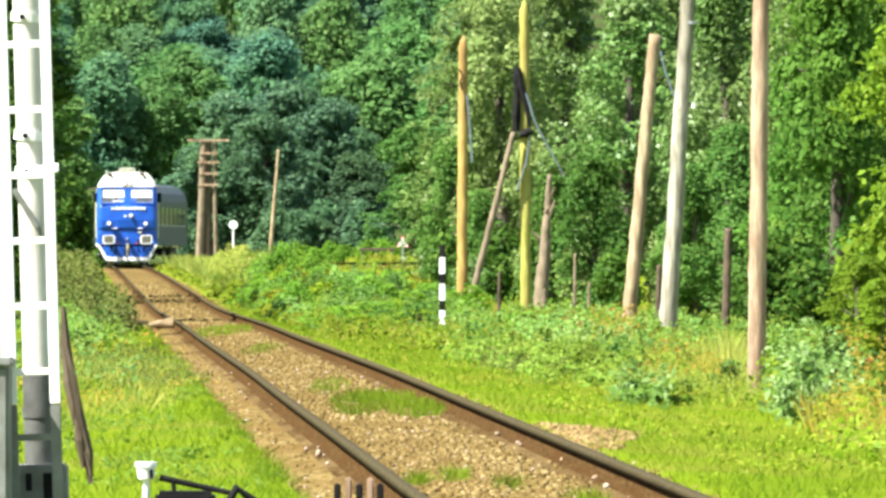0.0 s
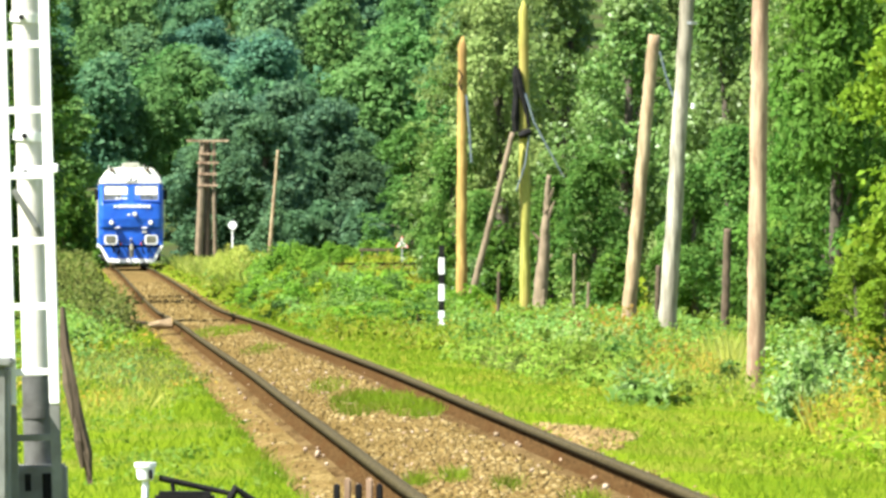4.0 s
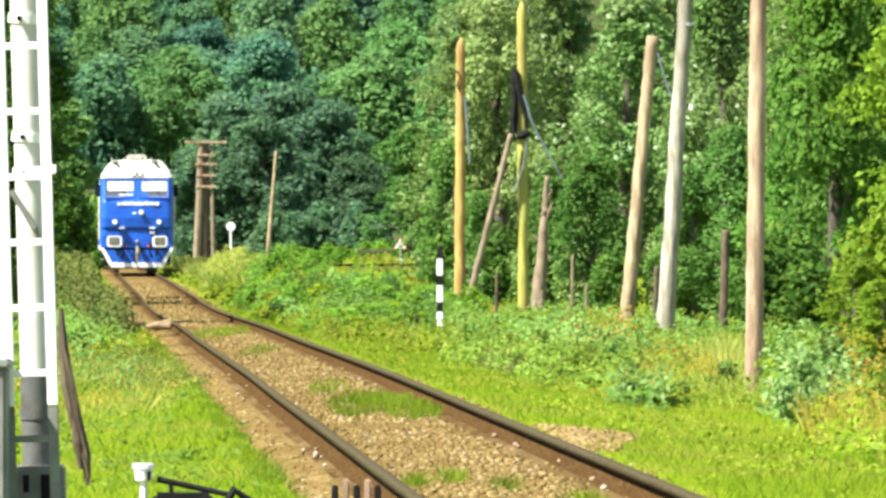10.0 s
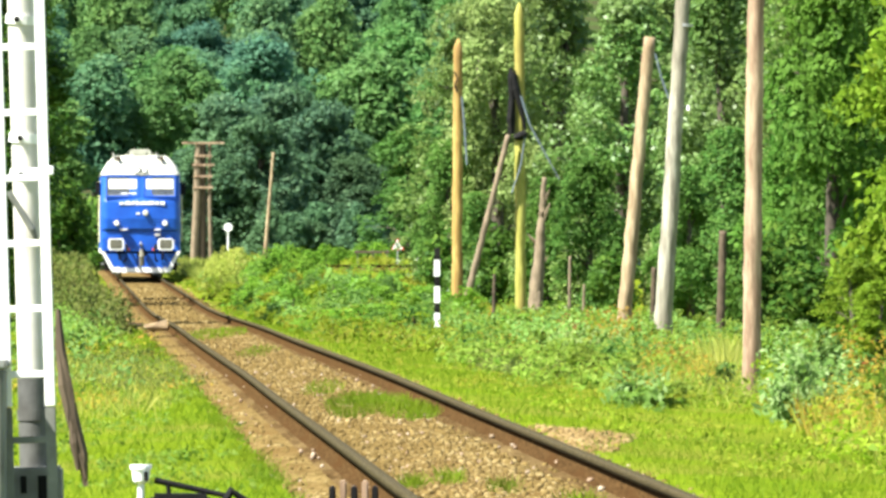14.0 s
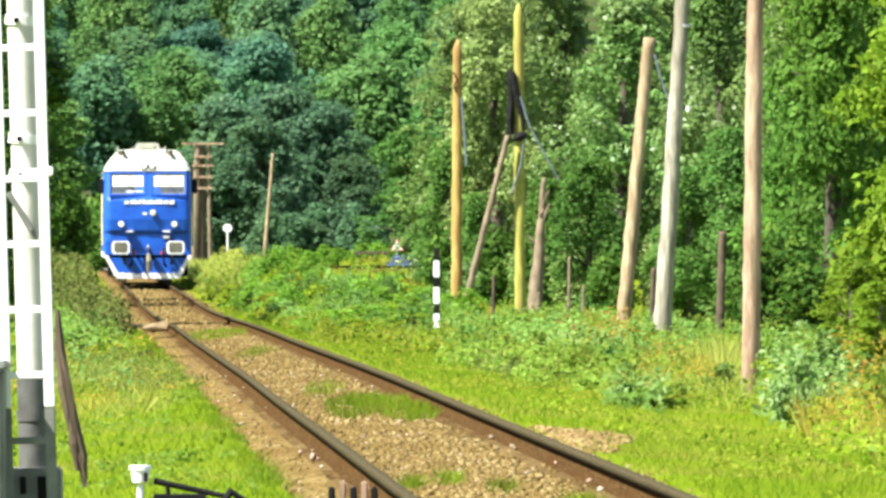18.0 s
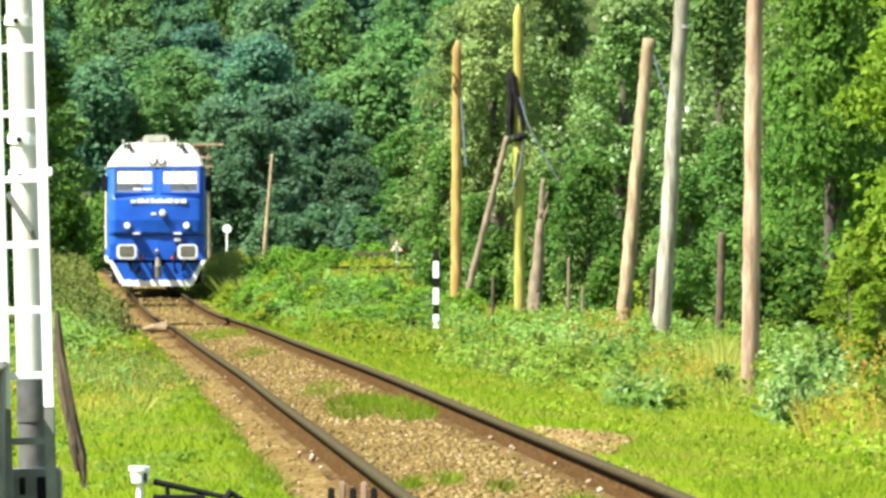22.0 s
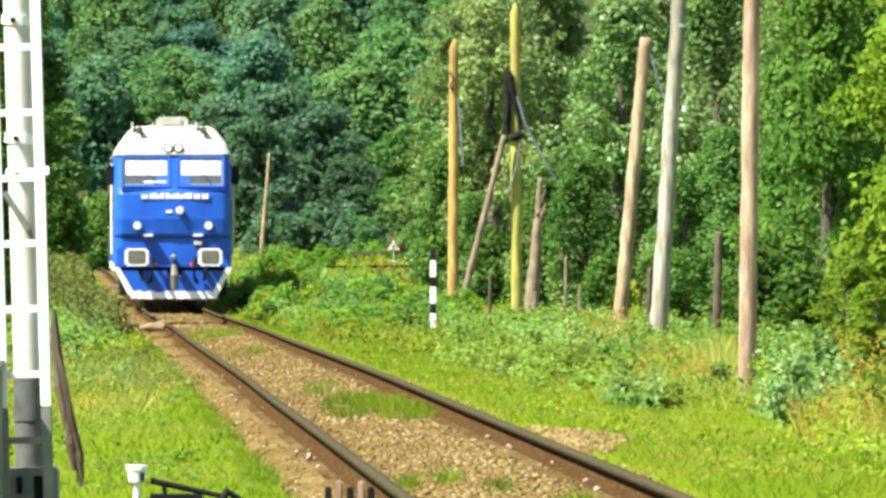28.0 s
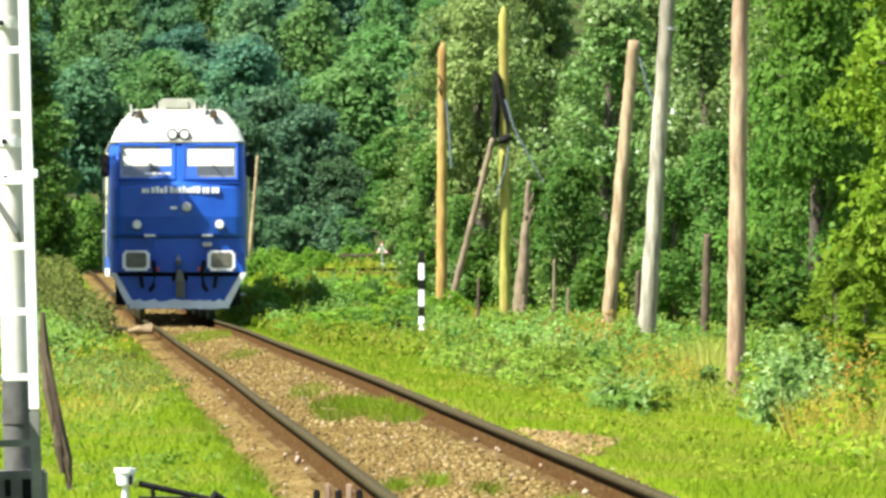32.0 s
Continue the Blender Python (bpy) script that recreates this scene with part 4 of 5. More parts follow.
    for q in range(46):
        y = 80 + 75 * rnd.random() ** 1.2
        x = (9.76 + (52.41 - 9.76) * rnd.random()) / 1000 * y
        if x - line_x(y) < 2.7 + 0.012 * (130 - y):
            continue
        k = rnd.choice((0, 0, 1, 1, 2, 3))
        put(kinds[k], x, y, None, rnd.random() * 6, rnd.uniform(0.6, 1.1), rnd.uniform(0.6, 1.0), k not in used)
        used.add(k)
    for q, (x, y, k, w, h) in enumerate(((1.915, 84, 3, 0.8, 0.42), (2.127, 82, 1, 1.0, 0.42), (2.32, 84, 1, 0.9, 0.45), (3.274, 77, 0, 0.8, 1.3), (3.669, 80, 0, 0.9, 1.5), (3.735, 72, 1, 0.8, 1.2), (1.617, 112, 1, 1.1, 0.8), (1.92, 106, 1, 1.0, 0.7))):
        put(kinds[k], x, y, None, q * 1.1, w, h, k not in used)
        used.add(k)
    bank = []
    for mat, seed, look_of in ((L_BUSH, 311, "bright green leafy"), (L_BLUISH, 312, "blue-green leafy"), (L_WEED, 313, "yellow-green seeding"), (L_BRIGHT, 314, "fresh green leafy")):
        bank.append(tree("bank_weeds", 0.55, 1.0, 640, 0.11, mat, seed, look_of + " stand of tall weeds on the bank", 14, 0.0, "weeds", "tall weeds on the bank", lobe=0.36, flat=0.6, depth=0.6, limbs=False, per=12, radius=0.14))
    rnd, used = random.Random(23), set()
    for q in range(190):
        y = 150 + 130 * rnd.random()
        o = 1.95 + 4.6 * rnd.random() ** 1.3
        x = line_x(y) + o
        tall = min(1.05, 0.6 + 0.4 * (o - 1.95)) * (1.1 if y > 176 else 0.55) * (1.0 if o < 4 else 0.75)
        cool = 0.5 + 0.5 * noise.noise((x * 0.5, y * 0.06, 9))
        k = 1 if cool > 0.62 else rnd.choice((0, 0, 2, 3))
        put(bank[k], x, y, None, rnd.random() * 6, rnd.uniform(0.7, 1.25), tall * rnd.uniform(0.75, 1.15), k not in used)
        used.add(k)
    for q in range(16):
        y = 186 + 16 * rnd.random()
        put(bank[1], line_x(y) + 2.9 + 1.9 * rnd.random(), y, None, rnd.random() * 6, rnd.uniform(0.6, 0.95), rnd.uniform(0.95, 1.3))
    pale = tree("pale_grass_stand", 0.6, 1.0, 1100, 0.13, L_STRAW, 315, "pale yellow seeding grass stand beside the line", 14, 0.0, "grass", "pale grass stands", lobe=0.4, flat=0.7, depth=0.7, limbs=False, slim=0.22, per=10, radius=0.16)
    for q in range(22):
        y = 252 + 24 * rnd.random()
        put(pale, line_x(y) + 1.9 + 1.6 * rnd.random(), y, None, rnd.random() * 6, rnd.uniform(0.7, 1.1), rnd.uniform(0.8, 1.45), q == 0)
    for x, y, rx, ry, n, h, mat, what in ((1.22, 106, 0.42, 4, 110, 0.2, L_BROWNISH, "low brownish-olive weeds on the verge"), (0.8, 112, 0.3, 4, 40, 0.2, L_BROWNISH, "low brownish-olive weeds on the verge"), (2.75, 108, 0.16, 2, 34, 0.36, L_SORREL, "red-brown sorrel in seed on the verge"), (3.2, 104, 0.16, 2, 30, 0.32, L_SORREL, "red-brown sorrel in seed on the verge"), (2.05, 130, 0.25, 3, 30, 0.5, L_SORREL, "red-brown sorrel in seed on the verge"), (1.8, 116, 0.45, 4, 70, 0.42, L_PALE, "pale green leafy weeds on the verge"), (2.4, 122, 0.35, 4, 40, 0.42, L_PALE, "pale green leafy weeds on the verge")):
        weeds("low_weeds" if mat is L_BROWNISH else "verge_weeds", rng, patch(rng, x, y, rx, ry, n), h, 12, 0.13, mat, what, 0.09)
    blades("dry_grass", rng, patch(rng, 3.4, 100, 0.16, 3, 500), 0.48, 0.009, L_STRAW, "pale yellow grass tuft beside the pole", 0.12)
    b = tree("bush", 0.7, 1.4, 2600, 0.1, L_BUSH, 91, "bright green leafy bush beside the line", 16, 0.0, "bush", "bright bushes", lobe=0.34, flat=0.8, depth=0.6)
    leafy = "bright green leafy sprays beside the line"
    weeds("bush_sprays", rng, patch(rng, -4.7, 252, 1.2, 9, 120), 1.15, 40, 0.08, L_BUSH, leafy, 0.2)
    weeds("bush_sprays", rng, patch(rng, -3.684, 246, 1.3, 10, 120), 0.62, 34, 0.08, L_WEED, leafy, 0.2)
    weeds("bush_sprays", rng, patch(rng, -1.799, 232, 0.8, 9, 60), 0.6, 34, 0.08, L_BUSH, leafy, 0.2)
    weeds("bush_sprays", rng, patch(rng, -2.628, 216, 0.42, 6, 60), 0.78, 36, 0.1, L_BLUISH, "tall blue-green leafy sprays beside the line", 0.14)
    for i, (x, y, k, kz) in enumerate(((-5.408, 256, 0.9, 0.85), (-4.813, 250, 0.95, 1.12), (-4.415, 254, 1.0, 1.2), (-4.053, 258, 0.9, 0.95), (-3.47, 252, 0.8, 0.75), (-4.328, 238, 0.7, 0.6), (-3.771, 236, 0.6, 0.55), (-2.206, 250, 0.7, 0.6), (-1.546, 246, 0.75, 0.7), (-6.514, 290, 0.7, 0.6))):
        put(b, x, y, None, i * 1.4, k * 1.1, kz * 0.98, i == 0)


# ---- poles ----


def pole(name, foot, top, r0, r1, material, label, pointed=False, sides=14, seed=0):
    """A round timber pole from foot to top, slightly crooked and knotty."""
    f, e = Vector(foot), Vector(top)
    t = thing(name, Matrix.Translation(f), label, "pole")
    d = e - f
    rnd = random.Random(seed)
    n = 30
    pts, rr = [Vector((0, 0, -0.4))], [r0]
    for i in range(n + 1):
        q = i / n
        b = 0.06 * r0 * (0 < i < n)
        pts.append(d * q + Vector((rnd.uniform(-b, b), rnd.uniform(-b, b), 0)))
        rr.append((r0 + (r1 - r0) * q) * (1 + rnd.uniform(-0.05, 0.05)))
    if pointed:
        pts.append(d * 1.0 + Vector((0, 0, 2.2 * r1)))
        rr.append(r1 * 0.15)
    part("shaft", T(pts, rr, sides, 0.05, seed), material, t, smooth=True)
    return t


def poles():
    a = pole("telegraph_pole", (0.413, 187, -0.171), (0.438, 187, 5.704), 0.125, 0.1, M_WOOD_YELLOW, "yellowish pointed wooden pole without wires", True, seed=1)
    part("wire_wrap", T([(-0.06, -0.11, 5.35), (0.02, -0.13, 5.2), (-0.05, -0.12, 5.05), (0.0, -0.13, 4.9)], 0.02, 6), M_BLACK, a, "dark twisted wire")
    b = pole("telegraph_pole", (1.825, 187, -0.296), (1.788, 187, 6.479), 0.125, 0.11, M_WOOD_GREENISH, "yellow-green lichened pointed wooden pole", True, seed=2)
    part("iron_strap", T([(-0.22, -0.12, 5.56), (-0.225, -0.13, 5.35), (-0.2, -0.13, 4.9), (-0.23, -0.13, 4.45), (-0.21, -0.13, 4.1)], [0.03, 0.065, 0.06, 0.095, 0.07], 8, 0.15), M_BLACK, b, "black hanging iron strap")
    part("iron_strap", T([(-0.17, -0.15, 5.5), (-0.11, -0.16, 5.1), (0.0, -0.17, 4.7), (0.09, -0.17, 4.2)], [0.05, 0.085, 0.055, 0.035], 8, 0.15), M_BLACK, b, "black hanging iron strap")
    part("iron_ring", T([(-0.14, -0.15, 4.02), (0.0, -0.17, 4.06), (0.13, -0.16, 4.12)], [0.07, 0.1, 0.07], 10, 0.12), M_BLACK, b, "black iron clamp")
    part("loose_cable", T([(0.0, -0.2, 4.95), (0.2, -0.2, 4.3), (0.55, -0.2, 3.65), (0.85, -0.2, 3.1)], [0.03, 0.022, 0.02, 0.012], 6), M_CABLE, b, "loose grey cable hanging down")
    part("loose_cable", T([(0.1, -0.2, 4.1), (0.0, -0.2, 3.4), (-0.2, -0.2, 2.8)], 0.02, 6), M_CABLE, b, "loose grey cable hanging down")
    part("loose_cable", T([(0.11, -0.1, 4.8), (0.17, -0.1, 4.1), (0.22, -0.1, 3.3)], 0.022, 6), M_CABLE, a, "loose grey cable hanging down")
    pole("leaning_strut", (0.562, 186.7, -0.119), (1.548, 186.7, 3.788), 0.078, 0.058, M_DEAD, "tan-grey wooden strut leaning against the pole", seed=3)
    c = pole("telegraph_pole", (3.269, 150, -0.25), (3.75, 150, 5.044), 0.13, 0.105, M_WOOD_TAN, "tan weathered leaning pole with a flat top", seed=4)
    part("loose_cable", T([(0.58, -0.1, 5.0), (0.68, -0.1, 4.6), (0.82, -0.1, 4.2)], 0.02, 6), M_CABLE, c, "loose grey cable hanging down")
    e = pole("telegraph_pole", (3.574, 135, -0.18), (3.953, 135, 5.957), 0.145, 0.11, M_WOOD_GREY, "tall grey weathered leaning pole", seed=5)
    part("pole_ring", T([(0.37, 0, 5.02), (0.372, 0, 5.07)], 0.125, 14), M_STEEL, e, "thin metal band")
    part("insulator", T([(0.42, -0.1, 3.68), (0.42, -0.1, 3.76)], 0.03, 8), M_WHITE, e, "small white insulator")
    pole("old_post", (3.8, 150, -0.15), (3.83, 150, 0.953), 0.05, 0.045, M_WOOD_DARK, "thin reddish-brown post in the weeds", seed=15)
    for i, (x, y0, y1) in enumerate(((1016, 556, 450), (1041, 548, 500), (962, 556, 512), (882, 550, 482))):
        f = pole("fence_post", ((x - 784) / 14959 * 185, 185.0, -0.254), ((x + 1 - 784) / 14959 * 185, 185.0, 1.354 + (430 - y1) / 14959 * 185), 0.04, 0.03, M_DEAD if i != 3 else M_WOOD_DARK, "thin grey fence post in the undergrowth", seed=20 + i)
        f["category"] = "fence post"
    pole("telegraph_pole", (3.438, 93, -0.306), (3.506, 93, 4.773), 0.102, 0.089, M_WOOD_BROWN, "tall brown upright pole with bark remnants", seed=6)
    pole("old_post", (4.503, 135, -0.225), (4.548, 135, 1.58), 0.075, 0.06, M_WOOD_DARK, "short dark weathered post in the bushes", seed=7)
    d = pole("dead_trunk", (2.172, 190, -0.297), (2.388, 190, 2.878), 0.19, 0.05, M_DEAD, "dead brown tree trunk", seed=8)
    for k, (z, dx, up) in enumerate(((1.6, -0.28, 0.3), (2.1, 0.2, 0.5), (2.5, 0.16, 0.4), (1.1, 0.22, 0.3))):
        x = 0.216 * z / 3.175
        part("broken_branch", T([(x, 0, z), (x + dx * 0.6, -0.05, z + up * 0.6), (x + dx, -0.08, z + up)], [0.05, 0.035, 0.012], 6, 0.2, k), M_DEAD, d)
    pole("telegraph_pole", (-8.182, 400, 1.087), (-7.808, 400, 5.739), 0.1, 0.06, M_WOOD_TAN, "thin leaning far wooden pole", seed=9)


# ---- the train ----


def shell(rows, y1, mid=0.06):
    """A body whose front is rounded in plan: rows of height, half width, front and corner radius."""
    bm = bmesh.new()
    rings = []
    for z, hw, yf, r in rows:
        ring = [(-hw, y1), (-hw, yf + r + 0.6)]
        for k in range(7):
            a = k / 6 * math.pi / 2
            ring.append((-hw + r * (1 - math.cos(a)), yf + r * (1 - math.sin(a))))
        ring += [(-hw * 0.35, yf - mid * 0.7), (0, yf - mid)]
        ring += [(-x, y) for x, y in ring[-2::-1]]
        rings.append([bm.verts.new((x, y, z)) for x, y in ring])
    n = len(rings[0])
    for a, b in zip(rings, rings[1:]):
        for i in range(n):
            bm.faces.new((a[i], a[(i + 1) % n], b[(i + 1) % n], b[i]))
    bm.faces.new(rings[0][::-1])
    bm.faces.new(rings[-1])
    bmesh.ops.recalc_face_normals(bm, faces=bm.faces)
    return bm


def wheelset(parent, y):
    ax = part("wheelset", T([(-0.95, 0, 0), (0.95, 0, 0)], 0.08, 10), M_BLACK, parent)
    ax.location = (0, y, 0.5)
    for x in (-0.75, 0.75):
        s = 1 if x > 0 else -1
        part("wheel", T([(x - 0.07 * s, 0, 0), (x - 0.05 * s, 0, 0), (x - 0.04 * s, 0, 0), (x + 0.06 * s, 0, 0)], [0.53, 0.53, 0.5, 0.49], 28), M_STEEL, ax)
    return ax


def locomotive():
    t = thing("diesel_locomotive", Matrix.Scale(1.02, 4), "blue diesel locomotive with white roof and white-edged plough", "locomotive")
    y1 = 17.0
    part("body", shell([(1.0, 1.42, 0.13, 0.25), (1.69, 1.42, 0.13, 0.25), (1.695, 1.42, 0.2, 0.25), (1.735, 1.42, 0.2, 0.25), (1.74, 1.42, 0.075, 0.28), (1.8, 1.42, 0.05, 0.28), (2.15, 1.42, 0.0, 0.28), (2.75, 1.42, 0.02, 0.28), (2.86, 1.42, 0.07, 0.28), (2.88, 1.42, 0.09, 0.28), (3.66, 1.4, 0.33, 0.3), (3.72, 1.39, 0.35, 0.3)], y1), M_BLUE, t)
    part("roof", shell([(3.722, 1.4, 0.33, 0.3), (3.95, 1.31, 0.42, 0.3), (4.18, 1.15, 0.55, 0.25)], y1), M_CREAM, t, "white painted cab roof")
    part("roof_top", shell([(4.182, 1.145, 0.56, 0.25), (4.3, 1.05, 0.66, 0.25), (4.37, 0.96, 0.8, 0.2), (4.4, 0.88, 0.95, 0.2)], y1), M_HATCH, t, "dusty cream roof deck")
    part("roof_edge", shell([(3.7, 1.425, 0.29, 0.3), (3.735, 1.425, 0.29, 0.3)], y1), M_HATCH, t, "rain gutter")
    part("roof_hatch", prism([(-0.74, 4.36), (-0.52, 4.44), (-0.32, 4.63), (0.3, 4.63), (0.48, 4.44), (0.76, 4.36)], 0.95, 15.5), M_HATCH, t, "dusty cream raised roof hatch")
    part("hatch_panel", B(-0.25, 0.22, 0.91, 0.97, 4.42, 4.59, 0.012), M_HATCH, t)
    part("hatch_seam", B(-0.27, 0.26, 0.905, 0.95, 4.395, 4.41), M_BLACK, t)
    for x in (-0.44, 0.4):
        part("lifting_eye", T([(x, 0.95, 4.42), (x, 0.95, 4.56)], 0.02, 8), M_BLACK, t)
    for x in (-0.8, 0.74):
        h = part("horn", T([(x, 0.42, 4.3), (x, 0.62, 4.31), (x, 0.8, 4.34)], [0.085, 0.05, 0.035], 14), M_WOOD_DARK, t, "dark brown horn")
        part("horn_bracket", B(x - 0.1, x + 0.1, 0.58, 0.78, 4.2, 4.25), M_BLACK, h)
        part("horn_guard", B(x - 0.2, x - 0.16, 0.6, 0.85, 4.28, 4.5), M_CREAM, h)
    for x in (-0.12, 0.13):
        r = part("headlamp_rim", T([(x, 0.27, 3.87), (x, 0.5, 3.87)], 0.122, 24), M_BLACK, t)
        part("lens", T([(x, 0.252, 3.87), (x, 0.3, 3.87)], 0.085, 24), M_LENS, r)
    # windscreens, leaning back with the cab's face
    tilt = math.atan2(0.24, 0.78)
    for x0, x1 in ((-1.25, -0.06), (0.09, 1.24)):
        xc, w = (x0 + x1) / 2, (x1 - x0) / 2
        m = Matrix.Translation((xc, 0.185, 3.29)) @ Matrix.Rotation(-tilt, 4, "X")
        bm = bmesh.new()
        for a in ((-w, w, -0.05, 0.03, 0.35, 0.39), (-w, w, -0.05, 0.03, -0.4, -0.35), (-w, -w + 0.04, -0.05, 0.03, -0.352, 0.352), (w - 0.04, w, -0.05, 0.03, -0.352, 0.352)):
            box(bm, *a)
        f = part("windscreen_frame", bm, M_BLUE, t)
        f.matrix_basis = m
        part("rubber_seal", B(-w + 0.038, w - 0.038, -0.012, 0.012, -0.352, 0.352), M_MAST_GREY, f, "dark grey rubber seal")
        # Dark sheet on the closed body stands in for the unlit cab.
        part("unlit_cab_panel", B(-w + 0.08, w - 0.08, -0.014, 0.0, -0.3, 0.3), M_UNLIT_CAB, f)
        part("sun_blind", B(-w + 0.11, w - 0.09, -0.024, -0.016, -0.09, 0.27, 0.003), M_BLIND, f, "cream sun blind pulled half down")
        if x0 < 0:
            part("paper_sheet", B(-0.05, w - 0.1, -0.024, -0.016, -0.28, -0.24), M_WHITE, f)
        g = part("windscreen", B(-w + 0.04, w - 0.04, -0.036, -0.03, -0.35, 0.35), M_CLEAR, f, "clear windscreen")
        g.visible_shadow = False
        part("wiper", T([(0.3, -0.05, -0.37), (0.02, -0.05, -0.02)], 0.008, 6), M_BLACK, f)
    part("window_ledge", B(-1.26, 1.26, 0.01, 0.1, 2.83, 2.87, 0.015), M_BLUE, t)
    # unreadable lettering as bars
    rnd = random.Random(2)
    x = -0.76
    while x < 0.84:
        w = rnd.uniform(0.045, 0.085)
        part("letter_bar", B(x, x + w, -0.052, 0.0, 2.64, 2.64 + rnd.choice((0.1, 0.12, 0.14))), M_WHITE, t)
        x += w + rnd.choice((0.015, 0.02, 0.045))
    part("number_bar", B(-0.17, -0.03, -0.075, -0.03, 2.3, 2.36), M_WHITE, t)
    part("cab_lamp", T([(0.17, 0.0, 2.35), (0.17, -0.16, 2.35), (0.17, -0.18, 2.35)], [0.1, 0.1, 0.07], 18), M_CREAM, t, "small cream lamp")
    for x in (-0.86, 0.86):
        r = part("marker_lamp", T([(x, 0.08, 1.98), (x, -0.12, 1.98), (x, -0.2, 1.98)], [0.09, 0.1, 0.085], 18), M_CREAM, t, "cream marker lamp")
        part("lens", T([(x, -0.215, 1.98), (x, -0.19, 1.98)], 0.07, 18), M_LENS, r, "white lamp lens")
        s = 1 if x > 0 else -1
        b = part("step_bracket", B(s * 0.6 - 0.12, s * 0.6 + 0.12, -0.16, 0.15, 1.73, 1.78, 0.012), M_WHITE, t, "white step bracket")
        part("bracket_arm", B(s * 0.6 - 0.03, s * 0.6 + 0.03, -0.1, 0.15, 1.58, 1.73), M_BLUE, b)
    part("cable_socket", B(0.5, 0.7, -0.12, 0.15, 1.52, 1.62, 0.02), M_CREAM, t, "cream cable socket")
    # buffers, coupling and hoses
    for x in (-0.885, 0.885):
        b = part("buffer", T([(x, 0.2, 1.2), (x, -0.25, 1.2), (x, -0.26, 1.2), (x, -0.5, 1.2)], [0.16, 0.16, 0.11, 0.11], 16), M_BLACK, t)
        part("buffer_plate", B(x - 0.285, x + 0.285, -0.55, -0.5, 1.02, 1.44, 0.05), M_WHITE, b, "white-edged buffer plate")
        part("buffer_face", B(x - 0.215, x + 0.215, -0.562, -0.53, 1.08, 1.4, 0.03), M_PLATE, b, "olive-grey greased face")
        s = 1 if x > 0 else -1
        h = part("air_hose", T([(x - 0.36 * s, 0.1, 1.2), (x - 0.36 * s, -0.2, 1.2), (x - 0.4 * s, -0.3, 0.98), (x - 0.36 * s, -0.2, 0.7), (x - 0.3 * s, -0.05, 0.62)], 0.045, 10), M_BLACK, t)
        part("cock", B(x - 0.42 * s - 0.06, x - 0.42 * s + 0.06, -0.22, -0.1, 1.0, 1.1, 0.02), M_RED, h, "red hose cock")
        h = part("air_hose", T([(x - 0.1 * s, 0.12, 0.98), (x - 0.1 * s, -0.1, 0.9), (x - 0.14 * s, -0.14, 0.66)], 0.04, 10), M_BLACK, t)
    part("coupling", T([(0.02, 0.0, 1.02), (0.02, -0.28, 0.98), (0.03, -0.34, 0.8), (0.04, -0.3, 0.46)], [0.06, 0.07, 0.1, 0.09], 10), M_PLATE, t, "greasy grey screw coupling")
    part("coupling_hook", T([(0.0, 0.15, 1.2), (0.0, -0.3, 1.2), (0.0, -0.4, 1.27), (0.0, -0.36, 1.34)], [0.06, 0.06, 0.05, 0.03], 10), M_STEEL, t)
    part("buffer_beam", B(-1.36, 1.36, 0.1, 0.35, 0.98, 1.45, 0.02), M_BLUE, t)
    part("underframe", B(-1.3, 1.3, 0.3, 2.0, 0.3, 1.0), M_BLACK, t)
    for x0, x1 in ((-1.0, -0.14), (0.2, 1.04)):
        part("plough", prism([(x0 - 0.28 if x0 < -0.5 else x0, 0.9), (x0, 0.3), (x1, 0.3), (x1 + 0.26 if x1 > 0.5 else x1, 0.9)], 0.06, 0.2), M_BLUE, t)
    part("plough_middle", prism([(-0.138, 0.8), (-0.138, 0.3), (0.198, 0.3), (0.198, 0.8)], 0.1, 0.22), M_BLUE, t)
    rr = random.Random(8)
    xs = [-1.02 + 0.104 * k for k in range(21)]
    part("plough_stripe", prism([(x, 0.23 + rr.uniform(-0.015, 0.015)) for x in xs] + [(x, 0.4 + rr.uniform(-0.03, 0.03)) for x in xs[::-1]], 0.03, 0.21), M_WHITE, t, "worn white lower edge")
    for s in (-1, 1):
        part("plough_edge", prism([(s * 1.42, 0.98), (s * 1.3, 0.98), (s * 0.94, 0.36), (s * 1.07, 0.3)], 0.028, 0.205), M_WHITE, t, "white slanting edge")
    # sides
    for s in (-1, 1):
        m = part("mirror", B(s * 1.52 - 0.09, s * 1.52 + 0.09, 0.6, 0.7, 2.98, 3.45, 0.03), M_BLACK, t)
        part("mirror_arm", T([(s * 1.4, 0.75, 3.4), (s * 1.52, 0.68, 3.4)], 0.015, 6), M_BLACK, m)
        for y in (1.0, 1.75):
            part("handrail", T([(s * 1.47, y, 1.3), (s * 1.48, y, 2.3), (s * 1.47, y, 3.5)], 0.022, 8), M_YELLOW, t, "pale yellow handrail")
        d = part("cab_door", B(s * 1.415 - 0.015, s * 1.415 + 0.015, 1.08, 1.68, 1.2, 3.4), M_BLUE, t)
        part("door_window", B(s * 1.42 - 0.02, s * 1.42 + 0.02, 1.2, 1.56, 2.6, 3.2), M_GLASS, d)
        part("cab_window", B(s * 1.42 - 0.015, s * 1.42 + 0.015, 0.75 + 1.1, 2.75, 2.55, 3.25), M_GLASS, t)
